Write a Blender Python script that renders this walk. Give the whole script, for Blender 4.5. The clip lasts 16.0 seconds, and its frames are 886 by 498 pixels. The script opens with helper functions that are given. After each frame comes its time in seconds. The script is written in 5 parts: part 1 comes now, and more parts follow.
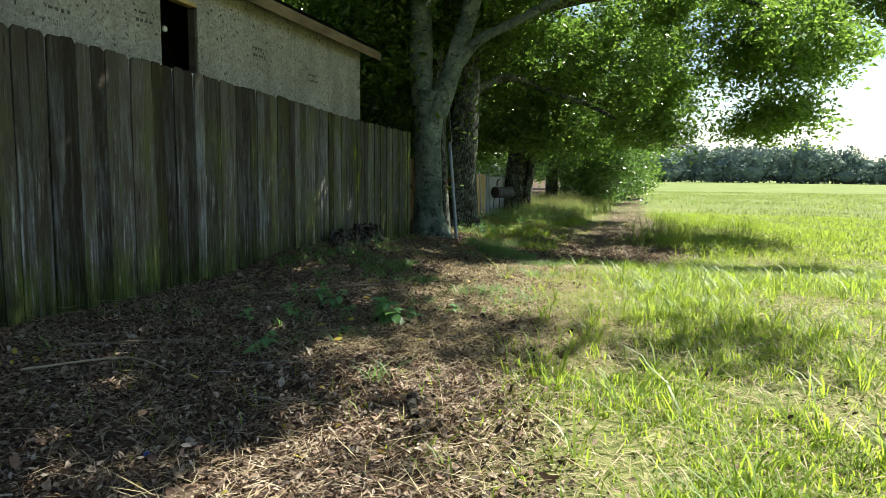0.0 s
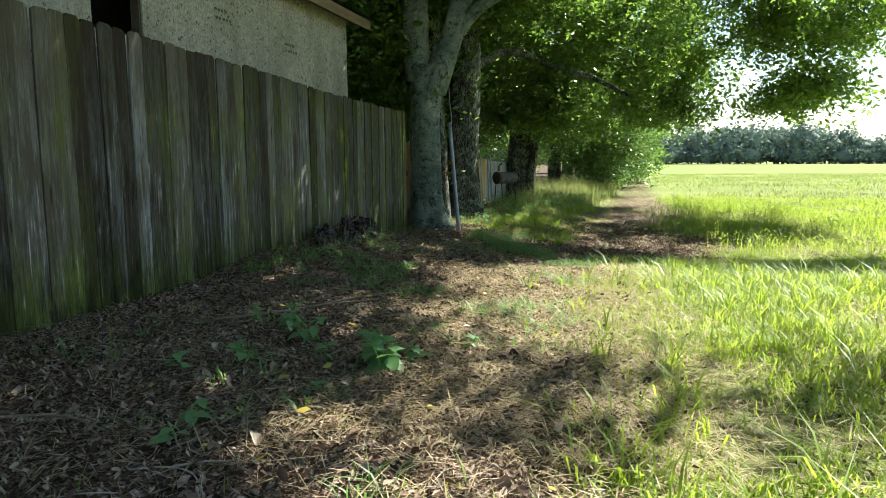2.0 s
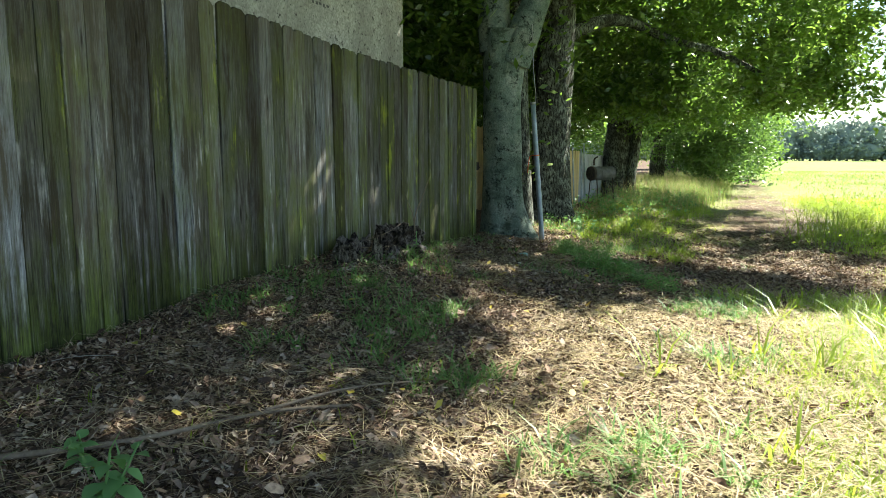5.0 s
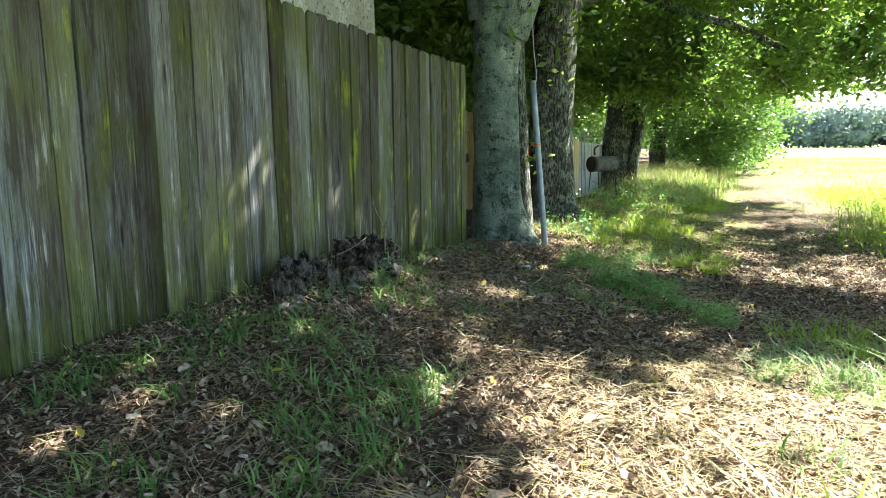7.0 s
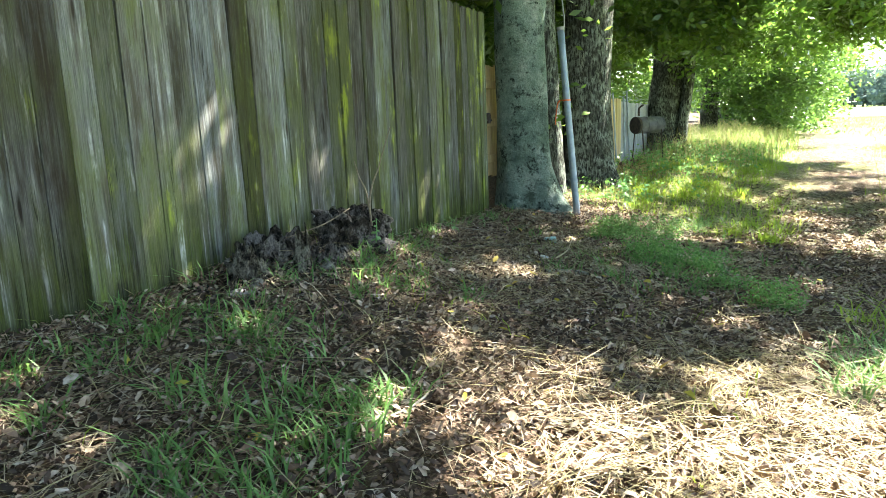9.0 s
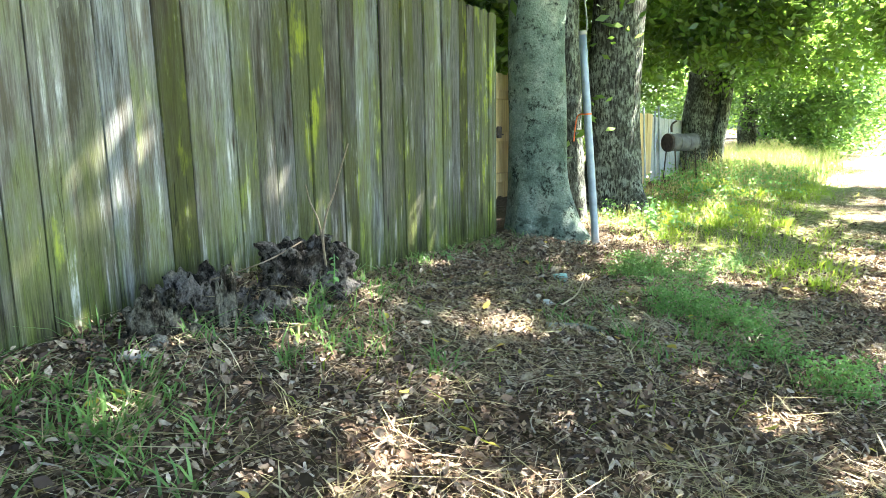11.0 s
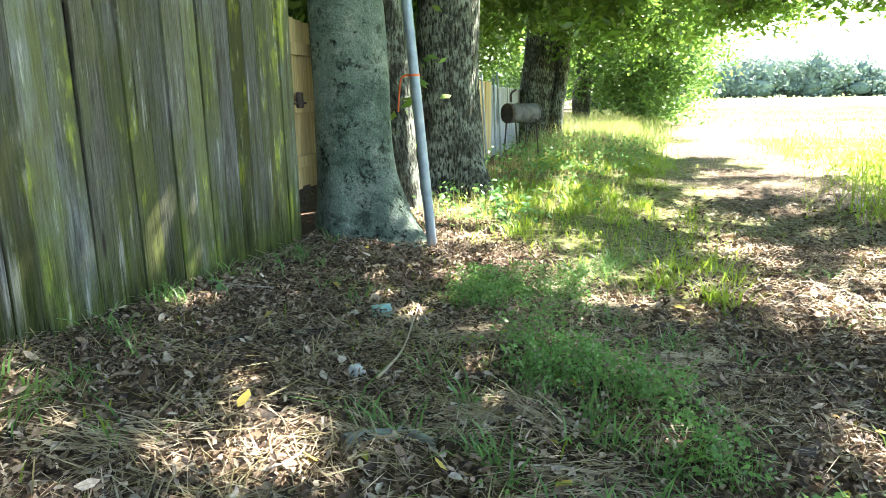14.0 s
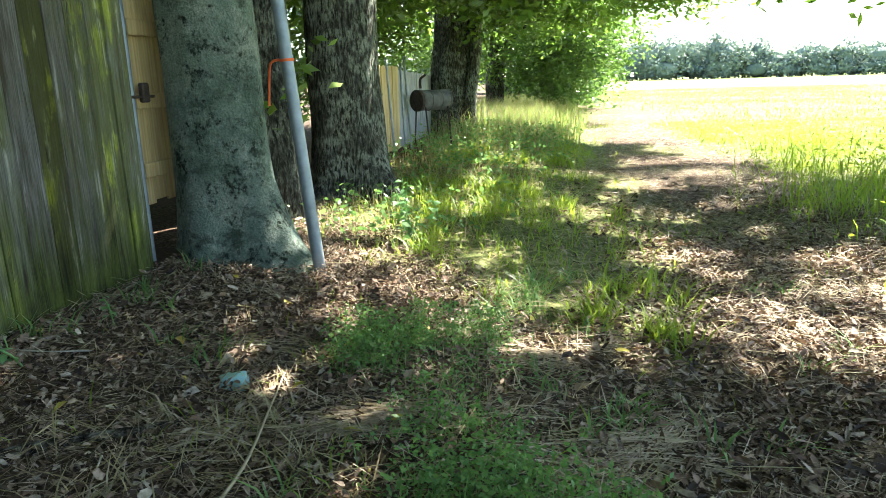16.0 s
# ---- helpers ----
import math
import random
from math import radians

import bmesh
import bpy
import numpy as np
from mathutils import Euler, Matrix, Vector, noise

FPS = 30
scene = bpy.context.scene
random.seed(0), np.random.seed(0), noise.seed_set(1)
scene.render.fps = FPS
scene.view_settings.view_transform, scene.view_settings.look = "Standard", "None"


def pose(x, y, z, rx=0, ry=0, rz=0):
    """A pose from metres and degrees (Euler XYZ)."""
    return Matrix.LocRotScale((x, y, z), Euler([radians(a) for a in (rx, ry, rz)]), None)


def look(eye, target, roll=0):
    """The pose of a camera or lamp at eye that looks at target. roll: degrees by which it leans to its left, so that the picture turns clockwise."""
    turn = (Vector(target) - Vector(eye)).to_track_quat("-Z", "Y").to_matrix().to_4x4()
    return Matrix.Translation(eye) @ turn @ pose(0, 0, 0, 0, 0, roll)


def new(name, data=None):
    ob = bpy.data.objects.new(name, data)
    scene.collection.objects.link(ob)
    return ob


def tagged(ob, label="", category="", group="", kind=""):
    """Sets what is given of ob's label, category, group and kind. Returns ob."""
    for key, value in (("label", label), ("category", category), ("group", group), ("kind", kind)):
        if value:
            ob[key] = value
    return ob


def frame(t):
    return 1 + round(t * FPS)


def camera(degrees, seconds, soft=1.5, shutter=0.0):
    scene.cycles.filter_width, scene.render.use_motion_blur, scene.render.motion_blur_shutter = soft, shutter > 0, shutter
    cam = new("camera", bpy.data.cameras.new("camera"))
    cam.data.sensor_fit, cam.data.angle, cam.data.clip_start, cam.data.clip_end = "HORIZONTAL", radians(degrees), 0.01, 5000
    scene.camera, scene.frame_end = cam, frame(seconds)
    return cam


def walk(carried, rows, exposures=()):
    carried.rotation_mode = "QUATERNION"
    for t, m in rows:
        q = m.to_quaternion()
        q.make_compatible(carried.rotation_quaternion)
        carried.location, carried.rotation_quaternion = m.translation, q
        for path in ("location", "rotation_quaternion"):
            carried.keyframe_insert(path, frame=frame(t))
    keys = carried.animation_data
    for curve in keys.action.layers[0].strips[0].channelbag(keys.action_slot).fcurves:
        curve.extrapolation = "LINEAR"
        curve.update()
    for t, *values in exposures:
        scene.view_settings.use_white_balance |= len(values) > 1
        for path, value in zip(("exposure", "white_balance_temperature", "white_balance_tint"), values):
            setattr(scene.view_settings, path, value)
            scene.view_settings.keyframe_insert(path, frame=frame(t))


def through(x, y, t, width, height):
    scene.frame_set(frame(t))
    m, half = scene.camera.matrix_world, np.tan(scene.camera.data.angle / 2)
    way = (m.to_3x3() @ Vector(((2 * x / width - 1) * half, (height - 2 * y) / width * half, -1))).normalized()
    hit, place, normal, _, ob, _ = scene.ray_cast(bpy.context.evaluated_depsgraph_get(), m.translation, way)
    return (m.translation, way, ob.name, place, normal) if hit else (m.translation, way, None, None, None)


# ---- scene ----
cam = camera(66.0, 16.0, soft=0.8)
PATH = [
    (0, (4.372, 0.809, 1.052), (3.842, 2.726, 0.834), 0.6),
    (0.5, (4.262, 1.119, 1.093), (3.824, 3.058, 0.872), -0.5),
    (1, (4.219, 1.486, 1.065), (3.673, 3.395, 0.841), 0.1),
    (1.5, (4.064, 1.863, 1.007), (3.492, 3.765, 0.764), -0.3),
    (2, (3.879, 2.229, 1.024), (3.363, 4.143, 0.766), -0.3),
    (2.5, (3.776, 2.579, 0.988), (3.262, 4.492, 0.71), -0.8),
    (3, (3.652, 3.034, 0.986), (3.082, 4.93, 0.72), -0.1),
    (3.5, (3.517, 3.397, 0.979), (2.925, 5.294, 0.751), -0.1),
    (4, (3.473, 3.876, 0.987), (2.801, 5.745, 0.776), -0.6),
    (4.2, (3.494, 4.029, 0.936), (2.778, 5.884, 0.718), -0.7),
    (6.5, (2.871, 5.995, 0.959), (2.096, 7.809, 0.638), 0),
    (7, (2.803, 6.254, 0.942), (2.071, 8.091, 0.644), -0.6),
    (7.5, (2.838, 6.578, 0.939), (2.042, 8.392, 0.641), -0.6),
    (8, (2.886, 6.741, 0.894), (2.035, 8.531, 0.56), -2),
    (10.3, (2.656, 7.712, 0.785), (1.756, 9.453, 0.389), -1),
    (10.5, (2.682, 7.808, 0.807), (1.772, 9.553, 0.443), -0.3),
    (11, (2.669, 7.972, 0.832), (1.738, 9.708, 0.486), -0.9),
    (11.5, (2.522, 8.218, 0.81), (1.609, 9.957, 0.434), -1.3),
    (12, (2.448, 8.462, 0.804), (1.568, 10.225, 0.438), -1.8),
    (12.5, (2.428, 8.835, 0.783), (1.575, 10.618, 0.445), -2.3),
    (13, (2.408, 9.136, 0.776), (1.684, 10.973, 0.413), -1.3),
    (13.5, (2.292, 9.394, 0.789), (1.708, 11.267, 0.392), -1.4),
    (14, (2.274, 9.583, 0.788), (1.766, 11.472, 0.356), -1),
    (14.5, (2.312, 9.885, 0.775), (1.825, 11.768, 0.317), -1),
    (15, (2.355, 10.14, 0.79), (1.919, 12.042, 0.341), -1.1),
    (15.5, (2.331, 10.249, 0.806), (1.962, 12.163, 0.347), -1.8),
    (16, (2.231, 10.479, 0.81), (1.951, 12.403, 0.332), -1.6),
]
EXPOSURES = [(0, 1.52, 6600, 8), (2, 1.88, 6600, 8), (4, 2.15, 6600, 8), (7, 3.05, 6600, 8), (8, 3.25, 6600, 8), (10.5, 4.05, 6600, 9), (12, 4.4, 6600, 10), (13, 4.4, 6600, 11), (14, 3.85, 6600, 11), (14.5, 3.68, 6600, 11), (16, 3.2, 6600, 10)]
walk(cam, [(t, look(eye, target, roll)) for t, eye, target, roll in PATH], EXPOSURES)

# ---- world, sun, exposure ----
SUN_EL, SUN_AZ = 50.0, 36.0      # degrees; azimuth measured from +y towards +x
world = bpy.data.worlds.new("world")
scene.world = world
world.use_nodes = True
wn = world.node_tree
bg = wn.nodes["Background"]
sky = wn.nodes.new("ShaderNodeTexSky")
sky.sky_type = 'NISHITA'
sky.sun_disc = False
sky.sun_elevation = radians(SUN_EL)
sky.sun_rotation = radians(SUN_AZ)
sky.dust_density = 0.6
wn.links.new(sky.outputs[0], bg.inputs[0])
bg.inputs[1].default_value = 0.06
sun_dir = Vector((math.sin(radians(SUN_AZ)) * math.cos(radians(SUN_EL)), math.cos(radians(SUN_AZ)) * math.cos(radians(SUN_EL)), math.sin(radians(SUN_EL))))
sun = new("sun", bpy.data.lights.new("sun", 'SUN'))
sun.data.energy, sun.data.angle, sun.data.color = 5.0, radians(0.53), (1.0, 0.96, 0.88)
sun.matrix_world = look(sun_dir * 60, (0, 0, 0))

rng = np.random.default_rng(7)


# ---- small numeric helpers ----
def vnoise(x, y, seed=0):
    """Smooth value noise in 0..1 on arrays."""
    x, y = np.asarray(x, float), np.asarray(y, float)
    xi, yi = np.floor(x), np.floor(y)
    fx, fy = x - xi, y - yi
    fx, fy = fx * fx * (3 - 2 * fx), fy * fy * (3 - 2 * fy)

    def h(a, b):
        v = np.sin(a * 127.1 + b * 311.7 + seed * 74.7) * 43758.5453
        return v - np.floor(v)
    return (h(xi, yi) * (1 - fx) + h(xi + 1, yi) * fx) * (1 - fy) + (h(xi, yi + 1) * (1 - fx) + h(xi + 1, yi + 1) * fx) * fy


def fbm(x, y, seed=0, octaves=3):
    total, amp, norm = 0, 1.0, 0
    for k in range(octaves):
        total = total + amp * vnoise(np.asarray(x) * 2 ** k, np.asarray(y) * 2 ** k, seed + 13 * k)
        norm += amp
        amp *= 0.5
    return total / norm


def smooth(a, b, v):
    u = np.clip((np.asarray(v, float) - a) / (b - a), 0, 1)
    return u * u * (3 - 2 * u)


def ground_z(x, y):
    """Height of the ground."""
    x, y = np.asarray(x, float), np.asarray(y, float)
    z = np.interp(y, [-20, 0, 6, 9, 11, 13, 18, 30, 230, 900], [0, -0.01, -0.05, -0.1, -0.23, -0.3, -0.3, -0.35, -0.62, -0.62])
    z = z + np.interp(y, [0, 6, 7.5, 8.6, 9.6, 12, 14, 40], [-0.07, -0.09, -0.04, 0.09, 0.1, 0.09, 0.09, 0.05]) * np.exp(-np.clip(x, 0, 50) / 0.7)
    z = z - 0.13 * smooth(1.6, 3.4, x) * smooth(9, 13, y) * (1 - 0.6 * smooth(24, 40, y))
    z = z + 0.15 * np.exp(-((x - 0.4) ** 2 / 0.35 + (y - 10.35) ** 2 / 1.0))
    z = z + 0.1 * np.exp(-((x - 0.35) ** 2 / 0.16 + (y - 10.68) ** 2 / 0.2))
    z = z + 0.05 * (fbm(x * 1.1, y * 1.1, 3) - 0.5) * (1 - smooth(30, 60, y))
    z = z - 0.05 * np.exp(-((x - 2.35) ** 2 / 0.5 + (y - 9.4) ** 2 / 2.0))
    return z


def litter(x, y):
    """1 where bare soil, straw and dead leaves cover the ground, 0 where grass does."""
    x, y = np.asarray(x, float), np.asarray(y, float)
    wob = (fbm(x * 0.9, y * 0.9, 21) - 0.5) * 1.3
    edge = np.interp(y, [-10, 3, 6, 8.6, 9.8, 12.6, 13.6, 14.8, 16, 30], [3.9, 3.9, 3.75, 3.6, 3.4, 3.6, 2.2, 1.3, 0.5, 0.2])
    a = 1 - smooth(-0.35, 0.45, x + wob * 0.7 - edge)
    mid = np.interp(y, [8, 10, 12, 14, 17, 23, 30, 64], [3.3, 3.0, 3.3, 4.4, 4.5, 4.3, 4.2, 4.4])
    wid = np.interp(y, [8, 10, 12, 14, 17, 23, 30, 64], [0.1, 0.6, 1.0, 1.4, 1.3, 1.1, 0.7, 0.3])
    b = 1 - smooth(-0.4, 0.4, np.abs(x - mid) + wob * 0.9 - wid)
    b = b * (0.55 + 0.45 * smooth(0.4, 0.6, fbm(x * 0.5, y * 0.8, 5)))
    return np.clip(np.maximum(a, b), 0, 1)


def fast_mesh(name, verts, faces):
    """A mesh from arrays of places and of equal-sided faces."""
    me = bpy.data.meshes.new(name)
    verts, faces = np.ascontiguousarray(verts, np.float32), np.ascontiguousarray(faces, np.int32)
    n, k = faces.shape
    me.vertices.add(len(verts))
    me.vertices.foreach_set("co", verts.ravel())
    me.loops.add(n * k)
    me.loops.foreach_set("vertex_index", faces.ravel())
    me.polygons.add(n)
    me.polygons.foreach_set("loop_start", np.arange(0, n * k, k, dtype=np.int32))
    me.update(calc_edges=True)
    return me


def put(name, me, mat, parent=None, label="", shade=False):
    """Links a mesh as one object, under a thing if a parent is given."""
    if mat and not me.materials:
        me.materials.append(mat)
    if shade:
        me.polygons.foreach_set("use_smooth", np.ones(len(me.polygons), bool))
    ob = new(name, me)
    if parent:
        ob.parent = parent
    return tagged(ob, label)


def part(name, bm, mat, parent, label=""):
    me = bpy.data.meshes.new(name)
    bm.to_mesh(me)
    bm.free()
    return put(name, me, mat, parent, label)


def base(name, m, label, category, group="", kind=""):
    ob = new(name)
    ob.empty_display_size = 0.1
    ob.matrix_world = m
    return tagged(ob, label, category, group, kind)


def box(bm, lo, hi, m=None, bevel=0.0):
    """A box between two corners, its edges bevelled."""
    lo, hi = Vector(lo), Vector(hi)
    made = bmesh.ops.create_cube(bm, size=1.0)["verts"]
    for v in made:
        v.co = Vector([(lo[i] + hi[i]) / 2 + v.co[i] * (hi[i] - lo[i]) for i in range(3)])
    if bevel:
        edges = list({e for v in made for e in v.link_edges})
        made = [v for v in bmesh.ops.bevel(bm, geom=edges, offset=bevel, segments=1, affect='EDGES')["verts"]]
    if m is not None:
        bmesh.ops.transform(bm, matrix=m, verts=[v for v in made if v.is_valid])
    return bm


def tube(path, radii, segs=14, lump=0.0, seed=0, flare=0.0, roots=5, toes=()):
    """Places and faces of a limb swept along a path, uneven by lump; flare spreads its foot into roots, toes (angle, amount, height, width) into large ones."""
    path = [Vector(p) for p in path]
    pts, rad = [], []
    steps = 5
    for i in range(len(path) - 1):
        p0, p1, p2, p3 = path[max(i - 1, 0)], path[i], path[i + 1], path[min(i + 2, len(path) - 1)]
        for k in range(steps):
            u = k / steps
            pts.append(0.5 * ((2 * p1) + (p2 - p0) * u + (2 * p0 - 5 * p1 + 4 * p2 - p3) * u * u + (3 * p1 - p0 - 3 * p2 + p3) * u ** 3))
            rad.append(radii[i] * (1 - u) + radii[i + 1] * u)
    pts.append(path[-1])
    rad.append(radii[-1])
    verts, faces = [], []
    side = Vector((1, 0, 0))
    total = len(pts)
    for i, (p, r) in enumerate(zip(pts, rad)):
        d = (pts[min(i + 1, total - 1)] - pts[max(i - 1, 0)]).normalized()
        s = (side - d * side.dot(d))
        s = s.normalized() if s.length > 1e-3 else d.orthogonal().normalized()
        side = s
        b = d.cross(s)
        for j in range(segs):
            a = 2 * math.pi * j / segs
            q = s * math.cos(a) + b * math.sin(a)
            w = 1 + lump * noise.noise(Vector((q.x * 1.6 + seed, q.y * 1.6, p.z * 1.1 + i * 0.05)))
            w += 0.4 * lump * noise.noise(Vector((q.x * 5 + seed, q.y * 5, p.z * 3)))
            if flare:
                low = math.exp(-(p.z - pts[0].z) / 0.28)
                w += flare * low * (0.5 + 0.6 * max(0, math.cos(a * roots / 1.0 + seed)))
            for at, much, high, wide in toes:
                turn = (a - at + math.pi) % (2 * math.pi) - math.pi
                w += much * math.exp(-(p.z - pts[0].z) / high) * math.exp(-(turn / wide) ** 2)
            verts.append(p + q * r * w)
    for i in range(total - 1):
        for j in range(segs):
            k = (j + 1) % segs
            faces.append((i * segs + j, i * segs + k, (i + 1) * segs + k, (i + 1) * segs + j))
    return np.array(verts), np.array(faces)


def join_arrays(parts_list):
    vs, fs, n = [], [], 0
    for v, f in parts_list:
        vs.append(v)
        fs.append(f + n)
        n += len(v)
    return np.concatenate(vs), np.concatenate(fs)


# ---- materials ----
def material(name, build):
    m = bpy.data.materials.new(name)
    m.use_nodes = True
    nt = m.node_tree
    nt.nodes.clear()
    out = nt.nodes.new("ShaderNodeOutputMaterial")

    class Kit:
        pass
    k = Kit()
    k.nt = nt

    def node(kind, inputs=(), operation="", attribute_name="", blend_type=""):
        n = nt.nodes.new(kind)
        if operation:
            n.operation = operation
        if attribute_name:
            n.attribute_name = attribute_name
        if blend_type:
            n.data_type, n.blend_type = "RGBA", blend_type
        for key, value in dict(inputs).items():
            sock = n.inputs[key]
            if isinstance(value, bpy.types.NodeSocket):
                nt.links.new(value, sock)
            else:
                sock.default_value = value
        return n
    k.node = node

    def ramp(fac, stops):
        n = node("ShaderNodeValToRGB", {"Fac": fac})
        el = n.color_ramp.elements
        while len(el) < len(stops):
            el.new(0.5)
        for e, (pos, col) in zip(el, stops):
            e.position = pos
            e.color = (*col, 1) if len(col) == 3 else col
        return n.outputs["Color"]
    k.ramp = ramp

    def tex(scale, vec=None, detail=3.0, rough=0.55, stretch=None, kind="noise"):
        vec = vec if vec is not None else node("ShaderNodeNewGeometry").outputs["Position"]
        if stretch:
            vec = node("ShaderNodeMapping", {"Vector": vec, "Scale": stretch}).outputs["Vector"]
        if kind == "noise":
            return node("ShaderNodeTexNoise", {"Vector": vec, "Scale": scale, "Detail": detail, "Roughness": rough}).outputs["Fac"]
        return node("ShaderNodeTexVoronoi", {"Vector": vec, "Scale": scale})
    k.tex = tex

    def mix(fac, a, b, blend="MIX"):
        n = node("ShaderNodeMix", blend_type=blend)
        for sock, value in ((n.inputs[0], fac), (n.inputs[6], a), (n.inputs[7], b)):
            if isinstance(value, bpy.types.NodeSocket):
                nt.links.new(value, sock)
            else:
                sock.default_value = (*value, 1) if isinstance(value, tuple) and len(value) == 3 else value
        return n.outputs[2]
    k.mix = mix

    def calc(op, a, b=0.0, c=0.0):
        n = node("ShaderNodeMath", operation=op)
        for sock, value in zip(n.inputs, (a, b, c)):
            if isinstance(value, bpy.types.NodeSocket):
                nt.links.new(value, sock)
            else:
                sock.default_value = value
        return n.outputs[0]
    k.calc = calc

    def surface(color, rough=0.8, bump=None, strength=0.4, distance=0.01, metal=0.0, spec=0.3, through=None, through_fac=0.4):
        p = node("ShaderNodeBsdfPrincipled", {"Base Color": color if isinstance(color, bpy.types.NodeSocket) else (*color, 1), "Roughness": rough, "Metallic": metal, "Specular IOR Level": spec})
        if bump is not None:
            b = node("ShaderNodeBump", {"Height": bump, "Strength": strength, "Distance": distance})
            nt.links.new(b.outputs[0], p.inputs["Normal"])
        shader = p.outputs[0]
        if through is not None:
            tr = node("ShaderNodeBsdfTranslucent", {"Color": through if isinstance(through, bpy.types.NodeSocket) else (*through, 1)})
            shader = node("ShaderNodeMixShader", {0: through_fac, 1: shader, 2: tr.outputs[0]}).outputs[0]
        nt.links.new(shader, out.inputs[0])
    k.surface = surface
    build(k)
    return m


# leaves and blades take their colour per piece
def leafy(name, dark, mid, bright, glow, fac=0.42, rough=0.5):
    def build(k):
        r = k.node("ShaderNodeNewGeometry").outputs["Random Per Island"]
        big = k.tex(0.7)
        v = k.calc("ADD", k.calc("MULTIPLY", r, 0.75), k.calc("MULTIPLY", big, 0.35))
        col = k.ramp(v, [(0.1, dark), (0.55, mid), (1.0, bright)])
        k.surface(col, rough, spec=0.4, through=k.mix(0.7, col, glow), through_fac=fac)
    return material(name, build)


def make_ground(k):
    soil = k.node("ShaderNodeAttribute", attribute_name="soil").outputs["Fac"]
    fine, big = k.tex(38, detail=4), k.tex(1.3, detail=4)
    dirt = k.ramp(fine, [(0.3, (0.012, 0.008, 0.006)), (0.5, (0.075, 0.05, 0.034)), (0.72, (0.27, 0.195, 0.135))])
    dirt = k.mix(k.ramp(big, [(0.35, (0, 0, 0)), (0.7, (1, 1, 1))]), dirt, (0.09, 0.064, 0.044), "MIX")
    near = k.ramp(k.tex(16, detail=4), [(0.25, (0.05, 0.07, 0.02)), (0.5, (0.145, 0.165, 0.056)), (0.75, (0.32, 0.315, 0.14))])
    far = k.ramp(k.tex(0.35, detail=5, stretch=(0.4, 1, 1)), [(0.3, (0.115, 0.165, 0.045)), (0.7, (0.2, 0.24, 0.08))])
    y = k.node("ShaderNodeSeparateXYZ", {0: k.node("ShaderNodeNewGeometry").outputs["Position"]}).outputs[1]
    grass = k.mix(k.node("ShaderNodeMapRange", {"Value": y, "From Min": 14.0, "From Max": 45.0}).outputs[0], near, far)
    k.surface(k.mix(soil, grass, dirt), 0.95, bump=k.calc("ADD", fine, k.tex(110, detail=2)), strength=0.7, distance=0.02, spec=0.1)


M_GROUND = material("ground", make_ground)


